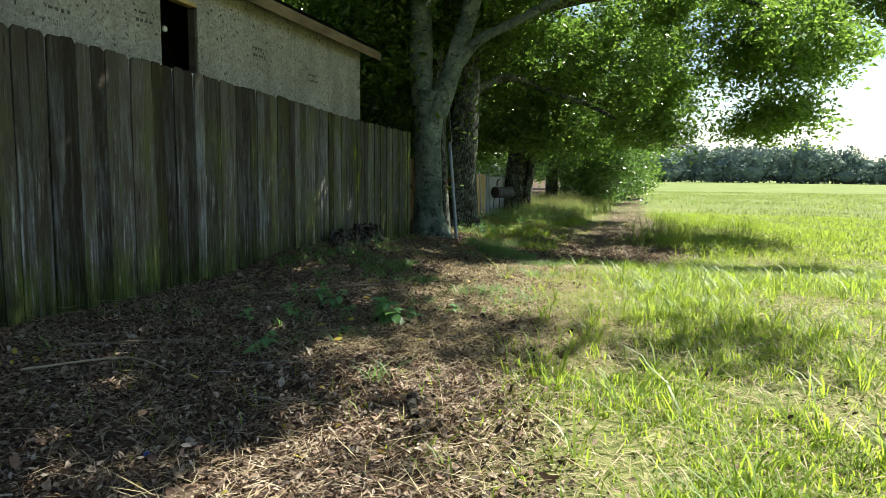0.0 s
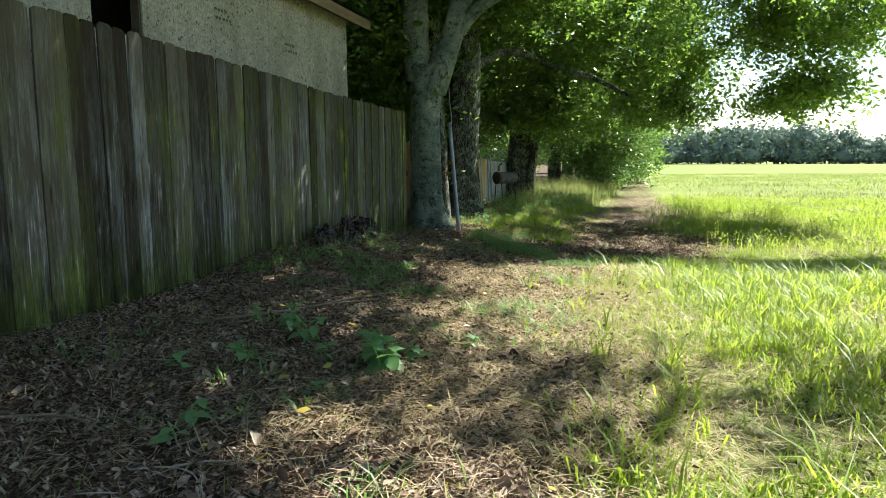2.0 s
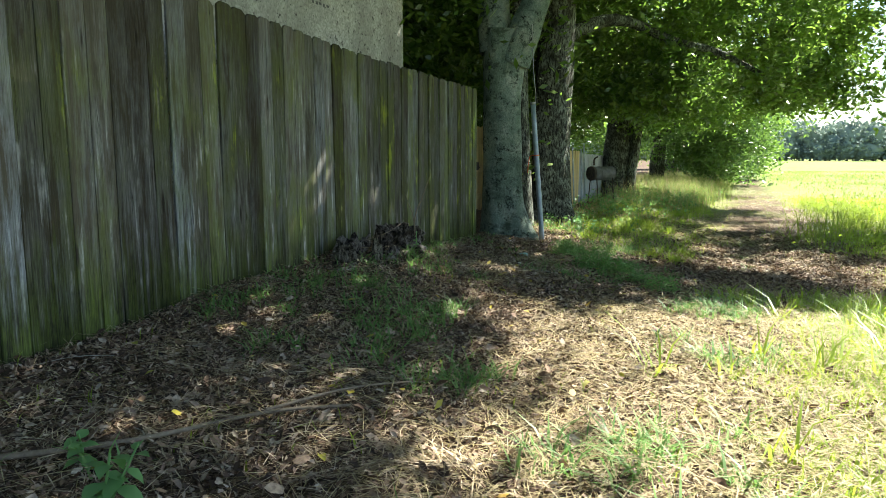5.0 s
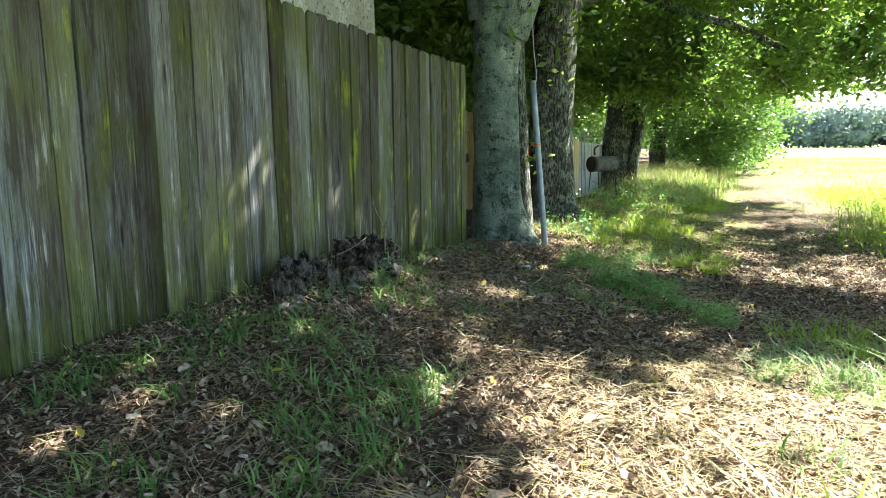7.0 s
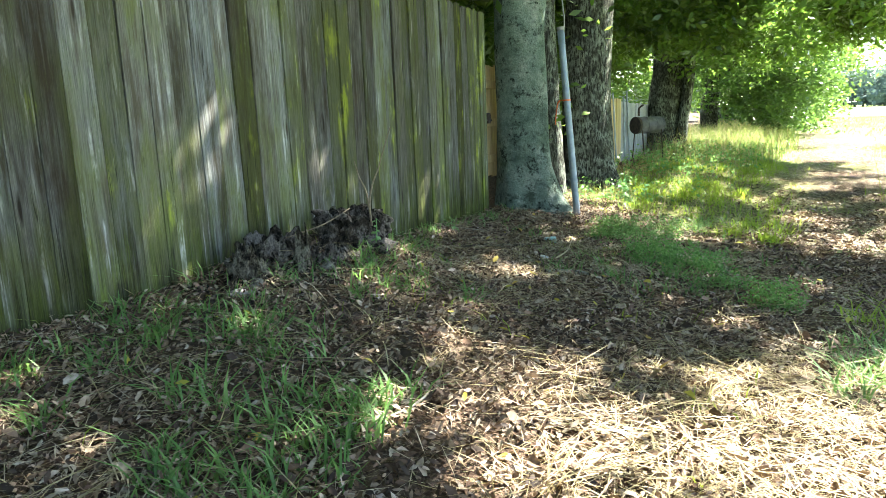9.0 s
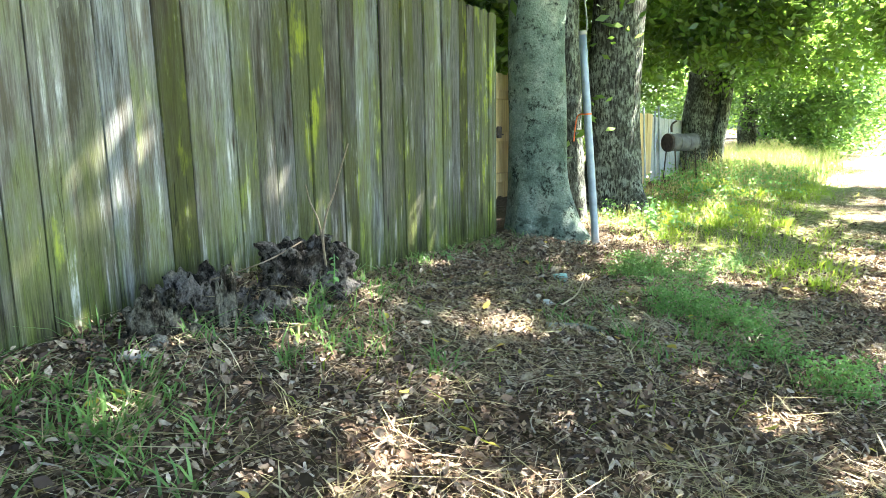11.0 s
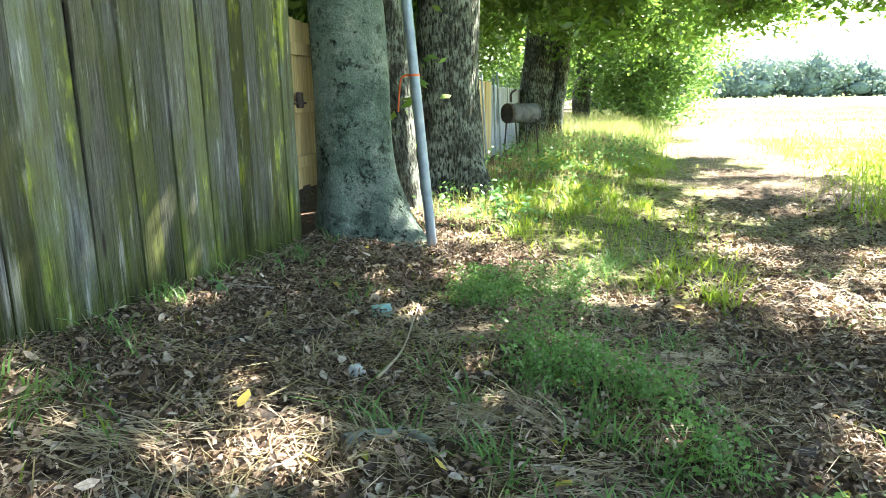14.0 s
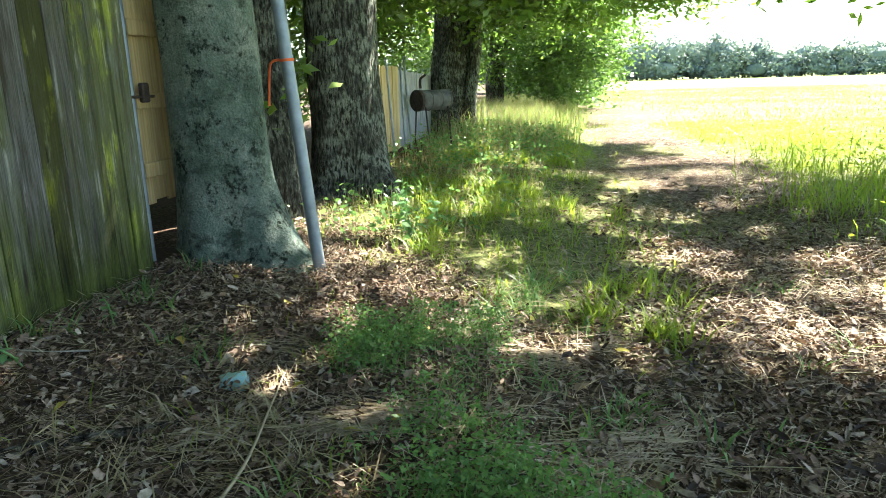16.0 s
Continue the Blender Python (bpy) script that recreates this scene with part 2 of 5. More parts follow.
def make_board(k):
    def fade(v, lo, hi, top=1.0):
        return k.ramp(v, [(lo, (0, 0, 0)), (hi, (top, top, top))])

    def add(*terms):
        total = None
        for v, w in terms:
            v = k.calc("MULTIPLY", v, w)
            total = v if total is None else k.calc("ADD", total, v)
        return total
    rnd = k.node("ShaderNodeObjectInfo").outputs["Random"]
    tone, other = k.calc("FRACT", k.calc("MULTIPLY", rnd, 13.7)), k.calc("FRACT", k.calc("MULTIPLY", rnd, 7.31))
    pos = k.node("ShaderNodeNewGeometry").outputs["Position"]
    off = k.node("ShaderNodeVectorMath", {0: pos, 1: k.node("ShaderNodeCombineXYZ", {0: k.calc("MULTIPLY", rnd, 9.0), 1: k.calc("MULTIPLY", rnd, 3.0), 2: k.calc("MULTIPLY", rnd, 17.0)}).outputs[0]}, operation="ADD").outputs[0]
    place = k.node("ShaderNodeSeparateXYZ", {0: pos})
    along = k.node("ShaderNodeMapRange", {"Value": place.outputs[1], "From Min": 3.0, "From Max": 12.5, "To Min": -0.09, "To Max": 0.06}).outputs[0]
    hair = k.tex(1.0, off, 3, 0.6, (60, 210, 9.0))
    grain = k.tex(1.0, off, 5, 0.7, (40, 85, 3.4))
    fibre = k.tex(1.0, off, 5, 0.65, (8, 24, 1.3))
    patch = k.tex(1.0, off, 6, 0.68, (4, 9, 2.0))
    blot = k.tex(1.0, pos, 5, 0.62, (2, 4.2, 1.2))
    blot2 = k.tex(1.0, pos, 6, 0.66, (2, 6.5, 2.4))
    # dark damp wood under grey weathered wood
    rough = add((grain, 0.55), (hair, 0.45))
    dark = k.mix(rough, (0.018, 0.015, 0.01), k.ramp(tone, [(0.0, (0.11, 0.088, 0.062)), (0.5, (0.085, 0.078, 0.05)), (1.0, (0.13, 0.115, 0.085))]))
    grey = k.mix(1.0, k.ramp(rnd, [(0.0, (0.16, 0.155, 0.135)), (0.35, (0.235, 0.255, 0.27)), (0.7, (0.125, 0.12, 0.1)), (1.0, (0.2, 0.21, 0.215))]), k.ramp(rough, [(0.36, (0.4, 0.4, 0.4)), (0.64, (1.35, 1.35, 1.35))]), "MULTIPLY")
    col = k.mix(fade(add((patch, 0.55), (fibre, 0.45), (along, 0.7)), 0.42, 0.57), dark, grey)
    # green algae, yellow-green in the middle of its patches
    wet = k.calc("ADD", add((blot, 0.5), (patch, 0.3), (fibre, 0.2), (along, 0.85)), k.calc("MULTIPLY", k.calc("SUBTRACT", other, 0.55), 0.13))
    algae = k.mix(rough, (0.03, 0.038, 0.01), (0.145, 0.16, 0.042))
    col = k.mix(fade(wet, 0.46, 0.57, 0.8), col, algae)
    col = k.mix(k.calc("MULTIPLY", fade(wet, 0.56, 0.63, 0.9), fade(blot2, 0.5, 0.58)), col, k.mix(rough, (0.15, 0.19, 0.015), (0.4, 0.45, 0.055)))
    # bleached splinters
    pale = k.calc("MULTIPLY", fade(fibre, 0.565, 0.655, 0.65), fade(blot2, 0.47, 0.57))
    col = k.mix(pale, col, k.mix(rough, (0.24, 0.24, 0.23), (0.62, 0.62, 0.6)))
    # damp stain hanging from the board tops, moss and rot at the foot
    drip = k.calc("ADD", k.calc("SUBTRACT", place.outputs[2], k.calc("MULTIPLY", along, 5.0)), k.calc("MULTIPLY", k.calc("SUBTRACT", fibre, 0.5), 3.2))
    col = k.mix(k.node("ShaderNodeMapRange", {"Value": drip, "From Min": 1.5, "From Max": 2.2, "To Min": 0.0, "To Max": 0.75}).outputs[0], col, dark)
    low = k.node("ShaderNodeMapRange", {"Value": k.calc("ADD", place.outputs[2], add((fibre, 1.5), (along, 1.6))), "From Min": 0.72, "From Max": 1.18, "To Min": 0.95, "To Max": 0.0}).outputs[0]
    col = k.mix(low, col, k.ramp(add((rough, 0.5), (blot2, 0.5)), [(0.42, (0.014, 0.015, 0.008)), (0.62, (0.1, 0.135, 0.025))]))
    # drying cracks and knots
    split = k.calc("ABSOLUTE", k.calc("SUBTRACT", k.tex(1.0, off, 2, 0.5, (10, 26, 0.45)), 0.5))
    crack = k.calc("MULTIPLY", k.ramp(split, [(0.003, (0.8, 0.8, 0.8)), (0.009, (0, 0, 0))]), fade(patch, 0.52, 0.6))
    col = k.mix(crack, col, (0.012, 0.01, 0.008))
    knot = k.tex(1.0, off, stretch=(4, 9, 1.3), kind="voronoi").outputs["Distance"]
    col = k.mix(k.ramp(knot, [(0.05, (1, 1, 1)), (0.12, (0, 0, 0))]), col, (0.03, 0.024, 0.018))
    col = k.mix(1.0, col, k.ramp(tone, [(0.0, (0.48, 0.46, 0.43)), (0.5, (0.95, 0.95, 0.95)), (1.0, (1.35, 1.35, 1.35))]), "MULTIPLY")
    k.surface(col, 0.9, bump=k.calc("SUBTRACT", add((grain, 1.0), (hair, 0.6), (fibre, 0.6)), k.calc("MULTIPLY", crack, 1.2)), strength=0.8, distance=0.006, spec=0.15)


M_BOARD = material("weathered_board", make_board)


def make_pine(k):
    rnd = k.node("ShaderNodeObjectInfo").outputs["Random"]
    grain = k.tex(1.0, None, 5, 0.6, (45, 45, 2.0))
    col = k.ramp(grain, [(0.25, (0.38, 0.27, 0.12)), (0.55, (0.58, 0.45, 0.22)), (0.8, (0.68, 0.57, 0.32))])
    col = k.mix(1.0, col, k.ramp(rnd, [(0, (0.8, 0.78, 0.74)), (1, (1.05, 1.03, 1.0))]), "MULTIPLY")
    k.surface(col, 0.75, bump=grain, strength=0.3, distance=0.004)


M_PINE = material("new_pine", make_pine)


def make_osb(k):
    pos = k.node("ShaderNodeNewGeometry").outputs["Position"]
    a = k.tex(20, pos, stretch=(1, 1, 2.2), kind="voronoi")
    b = k.tex(42, pos, stretch=(1, 2.0, 1), kind="voronoi")
    flake = k.mix(0.5, k.ramp(a.outputs["Color"], [(0.1, (0.24, 0.235, 0.205)), (0.9, (0.5, 0.49, 0.44))]), k.ramp(b.outputs["Color"], [(0.1, (0.17, 0.165, 0.14)), (0.9, (0.54, 0.53, 0.48))]))
    stain = k.tex(1.6, pos, 5, 0.65, (1, 1, 0.5))
    col = k.mix(k.ramp(stain, [(0.45, (0, 0, 0)), (0.72, (0.85, 0.85, 0.85))]), flake, (0.2, 0.195, 0.165))
    col = k.mix(k.ramp(k.tex(22, pos, 3), [(0.62, (0, 0, 0)), (0.68, (1, 1, 1))]), col, (0.07, 0.065, 0.055))
    k.surface(col, 0.9, bump=k.calc("ADD", a.outputs["Distance"], b.outputs["Distance"]), strength=0.5, distance=0.006, spec=0.15)


M_OSB = material("chipboard", make_osb)


def plain(name, lo, hi, scale=18.0, rough=0.8, metal=0.0, stretch=None, bump=0.4, spec=0.3):
    def build(k):
        n = k.tex(scale, None, 5, 0.6, stretch)
        big = k.tex(scale * 0.13, None, 3)
        col = k.ramp(k.calc("ADD", k.calc("MULTIPLY", n, 0.65), k.calc("MULTIPLY", big, 0.35)), [(0.3, lo), (0.68, hi)])
        k.surface(col, rough, bump=n, strength=bump, distance=0.006, metal=metal, spec=spec)
    return material(name, build)


def make_smooth_bark(k):
    def fade(v, lo, hi, top=1.0):
        return k.ramp(v, [(lo, (0, 0, 0)), (hi, (top, top, top))])
    pos = k.node("ShaderNodeNewGeometry").outputs["Position"]
    big, mid, fine = k.tex(2.6, pos, 6, 0.7), k.tex(9, pos, 7, 0.75, (1, 1, 0.75)), k.tex(70, pos, 4, 0.65)
    speck = k.tex(34, pos, 5, 0.7, (1, 1, 0.7))
    col = k.ramp(big, [(0.34, (0.075, 0.11, 0.085)), (0.48, (0.15, 0.2, 0.165)), (0.58, (0.21, 0.255, 0.21)), (0.72, (0.38, 0.4, 0.34))])
    col = k.mix(fade(mid, 0.55, 0.7, 0.8), col, (0.34, 0.38, 0.32))
    col = k.mix(k.calc("MULTIPLY", fade(k.tex(6, pos, 6, 0.72), 0.52, 0.6), fade(speck, 0.45, 0.55)), col, (0.018, 0.024, 0.018))
    col = k.mix(fade(k.tex(5.5, pos, 7, 0.75, (1, 1, 1.5)), 0.54, 0.62, 0.8), col, (0.045, 0.062, 0.045))
    col = k.mix(k.calc("MULTIPLY", fade(speck, 0.62, 0.68), fade(mid, 0.45, 0.55)), col, (0.03, 0.034, 0.027))
    col = k.mix(1.0, col, k.ramp(fine, [(0.3, (0.62, 0.62, 0.6)), (0.7, (1.25, 1.25, 1.25))]), "MULTIPLY")
    k.surface(col, 0.92, bump=k.calc("ADD", k.calc("MULTIPLY", speck, 1.3), k.calc("ADD", fine, k.calc("MULTIPLY", mid, 1.5))), strength=0.9, distance=0.014, spec=0.15)


M_SMOOTH_BARK = material("lichened_bark", make_smooth_bark)


def make_rough_bark(k):
    pos = k.node("ShaderNodeNewGeometry").outputs["Position"]
    ridge = k.tex(1.0, pos, 5, 0.7, (42, 42, 12))
    big = k.tex(5, pos, 5, 0.7)
    col = k.ramp(ridge, [(0.36, (0.016, 0.015, 0.012)), (0.5, (0.05, 0.052, 0.042)), (0.68, (0.145, 0.155, 0.128))])
    col = k.mix(k.calc("MULTIPLY", k.ramp(big, [(0.45, (0, 0, 0)), (0.58, (1, 1, 1))]), k.ramp(ridge, [(0.42, (0, 0, 0)), (0.55, (0.85, 0.85, 0.85))])), col, (0.26, 0.29, 0.24))
    k.surface(col, 0.95, bump=ridge, strength=1.0, distance=0.03, spec=0.1)


M_ROUGH_BARK = material("furrowed_bark", make_rough_bark)
def rotten(name, dark, brown, crust, cover):
    """Crumbling wood: nearly black in the hollows, brown fibres, a pale crust in patches."""
    def build(k):
        pos = k.node("ShaderNodeNewGeometry").outputs["Position"]
        fine, mid = k.tex(85, pos, 5, 0.7), k.tex(22, pos, 6, 0.7, (1, 1, 0.7))
        big = k.tex(7, pos, 5, 0.7)
        col = k.ramp(mid, [(0.38, dark), (0.66, brown)])
        mask = k.calc("ADD", k.calc("MULTIPLY", big, 0.55), k.calc("MULTIPLY", mid, 0.45))
        col = k.mix(k.ramp(mask, [(cover, (0, 0, 0)), (cover + 0.08, (0.85, 0.85, 0.85))]), col, crust)
        col = k.mix(1.0, col, k.ramp(fine, [(0.35, (0.45, 0.45, 0.45)), (0.65, (1.3, 1.3, 1.3))]), "MULTIPLY")
        k.surface(col, 0.95, bump=k.calc("ADD", fine, k.calc("MULTIPLY", mid, 2.0)), strength=1.0, distance=0.02, spec=0.1)
    return material(name, build)


M_ROT = rotten("rotten_wood", (0.008, 0.007, 0.006), (0.1, 0.082, 0.066), (0.23, 0.21, 0.19), 0.47)
M_ROT_PALE = rotten("bleached_rotten_wood", (0.01, 0.009, 0.007), (0.1, 0.085, 0.062), (0.24, 0.225, 0.18), 0.47)
M_TWIG_PALE = plain("bleached_twig", (0.22, 0.19, 0.15), (0.48, 0.44, 0.37), 40, 0.85)
M_WHITE_ROT = rotten("white_fungal_wood", (0.03, 0.026, 0.022), (0.11, 0.1, 0.085), (0.3, 0.285, 0.25), 0.42)
M_LICHEN = plain("lichened_branch_bark", (0.09, 0.1, 0.085), (0.36, 0.39, 0.34), 26, 0.9, bump=0.9, spec=0.15)
M_TWIG = plain("twig", (0.09, 0.065, 0.045), (0.28, 0.225, 0.16), 40, 0.85)
M_GALV = plain("galvanised_steel", (0.17, 0.21, 0.235), (0.34, 0.4, 0.44), 12, 0.55, 0.55, bump=0.1)
M_RUST = plain("rusty_black_steel", (0.02, 0.018, 0.017), (0.1, 0.075, 0.06), 20, 0.8, 0.3)
M_GREY_STEEL = plain("dull_grey_steel", (0.2, 0.2, 0.2), (0.42, 0.42, 0.4), 14, 0.7, 0.3)
M_DRUM = plain("weathered_drum_steel", (0.06, 0.06, 0.062), (0.19, 0.19, 0.19), 9, 0.75, 0.2)
M_SILVER = plain("silver_weathered_board", (0.2, 0.215, 0.23), (0.46, 0.48, 0.49), 9, 0.9, stretch=(5, 5, 0.5), bump=0.5, spec=0.15)
M_FASCIA = plain("brown_fascia", (0.1, 0.075, 0.05), (0.29, 0.22, 0.14), 10, 0.85, stretch=(1, 0.15, 1))
M_SHINGLE = plain("asphalt_shingle", (0.05, 0.05, 0.05), (0.14, 0.135, 0.13), 60, 0.95)
M_TIMBER = plain("dark_timber", (0.035, 0.03, 0.025), (0.12, 0.1, 0.08), 12, 0.9)
M_WHITE = plain("chalky_white", (0.42, 0.43, 0.42), (0.68, 0.69, 0.68), 20, 0.8)
M_INK = plain("faded_ink", (0.05, 0.05, 0.045), (0.13, 0.13, 0.12), 60, 0.9)
M_BLUE = plain("blue_plastic", (0.02, 0.1, 0.45), (0.04, 0.16, 0.6), 20, 0.4)
M_TEAL = plain("pale_teal_plastic", (0.2, 0.42, 0.4), (0.34, 0.56, 0.52), 12, 0.5)
M_ORANGE = plain("orange_cord", (0.6, 0.1, 0.03), (0.8, 0.2, 0.06), 30, 0.7)
M_STONE = plain("grey_stone", (0.16, 0.155, 0.15), (0.38, 0.37, 0.35), 18, 0.9)
M_LEAF = leafy("oak_leaf", (0.018, 0.042, 0.011), (0.06, 0.12, 0.024), (0.17, 0.25, 0.05), (0.27, 0.47, 0.07), 0.42, 0.28)
M_LEAF_LIGHT = leafy("young_leaf", (0.024, 0.056, 0.014), (0.06, 0.12, 0.028), (0.14, 0.215, 0.05), (0.22, 0.4, 0.08), 0.36, 0.34)
# copy of the oak leaf with sunlight put into its colour and glow
M_LEAF_SUN = leafy("oak_leaf_brightened", (0.028, 0.062, 0.014), (0.075, 0.145, 0.028), (0.18, 0.26, 0.05), (0.34, 0.55, 0.08), 0.48, 0.32)
# distance haze is put into this leaf colour: pale, blue-grey, low contrast
M_WOODS = leafy("far_foliage_hazed", (0.12, 0.17, 0.155), (0.19, 0.255, 0.22), (0.26, 0.32, 0.265), (0.2, 0.28, 0.2), 0.12, 0.95)
M_GRASS = leafy("grass_blade", (0.05, 0.11, 0.014), (0.14, 0.25, 0.03), (0.3, 0.4, 0.06), (0.5, 0.64, 0.06), 0.52, 0.45)
M_DRY = leafy("dry_grass", (0.2, 0.16, 0.08), (0.36, 0.3, 0.16), (0.52, 0.46, 0.28), (0.5, 0.42, 0.2), 0.3, 0.7)
M_FIELD = leafy("hay_grass", (0.08, 0.13, 0.03), (0.16, 0.22, 0.055), (0.28, 0.31, 0.11), (0.4, 0.48, 0.12), 0.45, 0.6)
M_CLOVER = leafy("low_weed_leaf", (0.04, 0.095, 0.03), (0.12, 0.235, 0.072), (0.24, 0.38, 0.125), (0.26, 0.5, 0.11), 0.42, 0.5)
M_WEED = leafy("broad_weed_leaf", (0.1, 0.22, 0.09), (0.16, 0.33, 0.13), (0.24, 0.43, 0.16), (0.3, 0.55, 0.12), 0.4, 0.4)


def make_dead(k):
    r = k.node("ShaderNodeNewGeometry").outputs["Random Per Island"]
    col = k.ramp(r, [(0.0, (0.014, 0.01, 0.008)), (0.26, (0.055, 0.034, 0.023)), (0.45, (0.19, 0.115, 0.072)), (0.66, (0.34, 0.235, 0.16)), (0.9, (0.5, 0.4, 0.29)), (1.0, (0.56, 0.48, 0.38))])
    col = k.mix(k.ramp(k.tex(60, detail=3), [(0.35, (0.55, 0.55, 0.55)), (0.65, (0, 0, 0))]), col, (0.05, 0.038, 0.03))
    k.surface(col, 0.75, spec=0.3, through=(0.22, 0.14, 0.07), through_fac=0.1)


M_DEAD = material("dead_leaf", make_dead)
M_YELLOW = leafy("yellow_leaf", (0.25, 0.28, 0.05), (0.5, 0.42, 0.06), (0.6, 0.36, 0.12), (0.5, 0.45, 0.08), 0.3, 0.6)
M_STRAW = leafy("straw", (0.14, 0.1, 0.063), (0.4, 0.32, 0.21), (0.64, 0.55, 0.4), (0.36, 0.3, 0.18), 0.15, 0.7)


# ---- ground: one sheet to the horizon ----
def lines(lo, hi, step, far):
    inner = np.arange(lo, hi + 1e-6, step)
    grow, d, out_hi, out_lo = step, 0.0, [], []
    while d < far:
        grow *= 1.22
        d += grow
        out_hi.append(hi + d)
        out_lo.append(lo - d)
    return np.concatenate([out_lo[::-1], inner, out_hi])


gx, gy = lines(-1.0, 8.0, 0.09, 1800), lines(0.0, 24.0, 0.09, 2400)
mesh_x, mesh_y = np.meshgrid(gx, gy)
flat_x, flat_y = mesh_x.ravel(), mesh_y.ravel()
gz = ground_z(flat_x, flat_y)
near_fade = np.exp(-np.clip(flat_y - 20, 0, 999) / 6) * np.exp(-np.clip(flat_x - 7, 0, 999) / 4)
gz = gz + near_fade * 0.03 * (fbm(flat_x * 6, flat_y * 6, 9) - 0.5)
nx, ny = len(gx), len(gy)
idx = (np.arange(ny - 1)[:, None] * nx + np.arange(nx - 1)[None, :]).ravel()
ground_me = fast_mesh("ground", np.stack([flat_x, flat_y, gz], 1), np.stack([idx, idx + 1, idx + nx + 1, idx + nx], 1))
attr = ground_me.attributes.new("soil", 'FLOAT', 'POINT')
attr.data.foreach_set("value", litter(flat_x, flat_y).astype(np.float32))
tagged(put("ground", ground_me, M_GROUND, shade=True), "leaf-littered soil running into a sunlit grass field", "ground", kind="structure")


# ---- fence of upright boards ----
def board_mesh(w, h, seed, ear=True, rot=0.1, thick=0.019):
    """One fence board: clipped corners above, ragged rot below, edges a little wavy."""
    r = random.Random(seed)
    c = 0.028 if ear else 0.004
    left = [(-w / 2 + r.uniform(-0.003, 0.003), h * u) for u in (0.33, 0.66)]
    right = [(w / 2 + r.uniform(-0.003, 0.003), h * u) for u in (0.66, 0.33)]
    foot = [(w / 2 - w * u, r.uniform(-0.01, rot)) for u in (0.0, 0.22, 0.4, 0.55, 0.8, 1.0)]
    top = [(-w / 2, h - c - r.uniform(0, 0.012)), (-w / 2 + c * r.uniform(0.8, 1.3), h - r.uniform(0, 0.01)), (w / 2 - c * r.uniform(0.8, 1.3), h - r.uniform(0, 0.01)), (w / 2, h - c - r.uniform(0, 0.012))]
    ring = left + top + right + foot
    n = len(ring)
    bm = bmesh.new()
    front = [bm.verts.new((r.uniform(-0.0012, 0.0012), y * (1 - 0.004 / w), z + (0.003 if z < 0.5 * h else -0.003))) for y, z in ring]
    edge = [bm.verts.new((-0.003, y, z)) for y, z in ring]
    back = [bm.verts.new((-thick, y, z)) for y, z in ring]
    bm.faces.new(front[::-1])
    bm.faces.new(back)
    for i in range(n):
        j = (i + 1) % n
        bm.faces.new((front[i], front[j], edge[j], edge[i]))
        bm.faces.new((edge[i], edge[j], back[j], back[i]))
    bmesh.ops.recalc_face_normals(bm, faces=bm.faces)
    me = bpy.data.meshes.new("board")
    bm.to_mesh(me)
    bm.free()
    return me


def fence_run(name, label, y0, y1, x, top, width, mat, seed, foot=-0.05, rot=0.075):
    r = random.Random(seed)
    fence = base(name, pose(x, y0, 0), label, "fence")
    meshes = []
    for v in range(14):
        me = board_mesh(width * r.uniform(0.97, 0.997), 2.1, seed * 50 + v, rot=rot)
        me.materials.append(mat)
        meshes.append(me)
    y = y0
    while y < y1:
        me = r.choice(meshes)
        w = width + r.choice((0.0, 0.0, 0.0, 0.0, 0.001, 0.004))
        z0 = float(ground_z(x + 0.02, y)) + foot
        zt = top(y) + r.uniform(-0.01, 0.01)
        ob = new("board", me)
        ob.parent = fence
        ob.matrix_parent_inverse = fence.matrix_world.inverted()
        ob.matrix_basis = Matrix.Translation((x + r.uniform(-0.006, 0.008), y + w / 2, z0)) @ Euler((radians(r.uniform(-0.5, 0.5)), radians(r.uniform(-0.4, 0.4)), radians(r.uniform(-0.7, 0.7)))).to_matrix().to_4x4() @ Matrix.Diagonal((1, 1, (zt - z0) / 2.1, 1))
        y += w
    return fence


# ---- house behind the fence ----
WX = -0.7
house = base("house", pose(WX, 6, 0), "unfinished house with weathered chipboard sheathing and low eave", "house")


def under(thing, name, bm, mat, label=""):
    ob = part(name, bm, mat, thing, label)
    ob.matrix_parent_inverse = thing.matrix_world.inverted()
    return ob


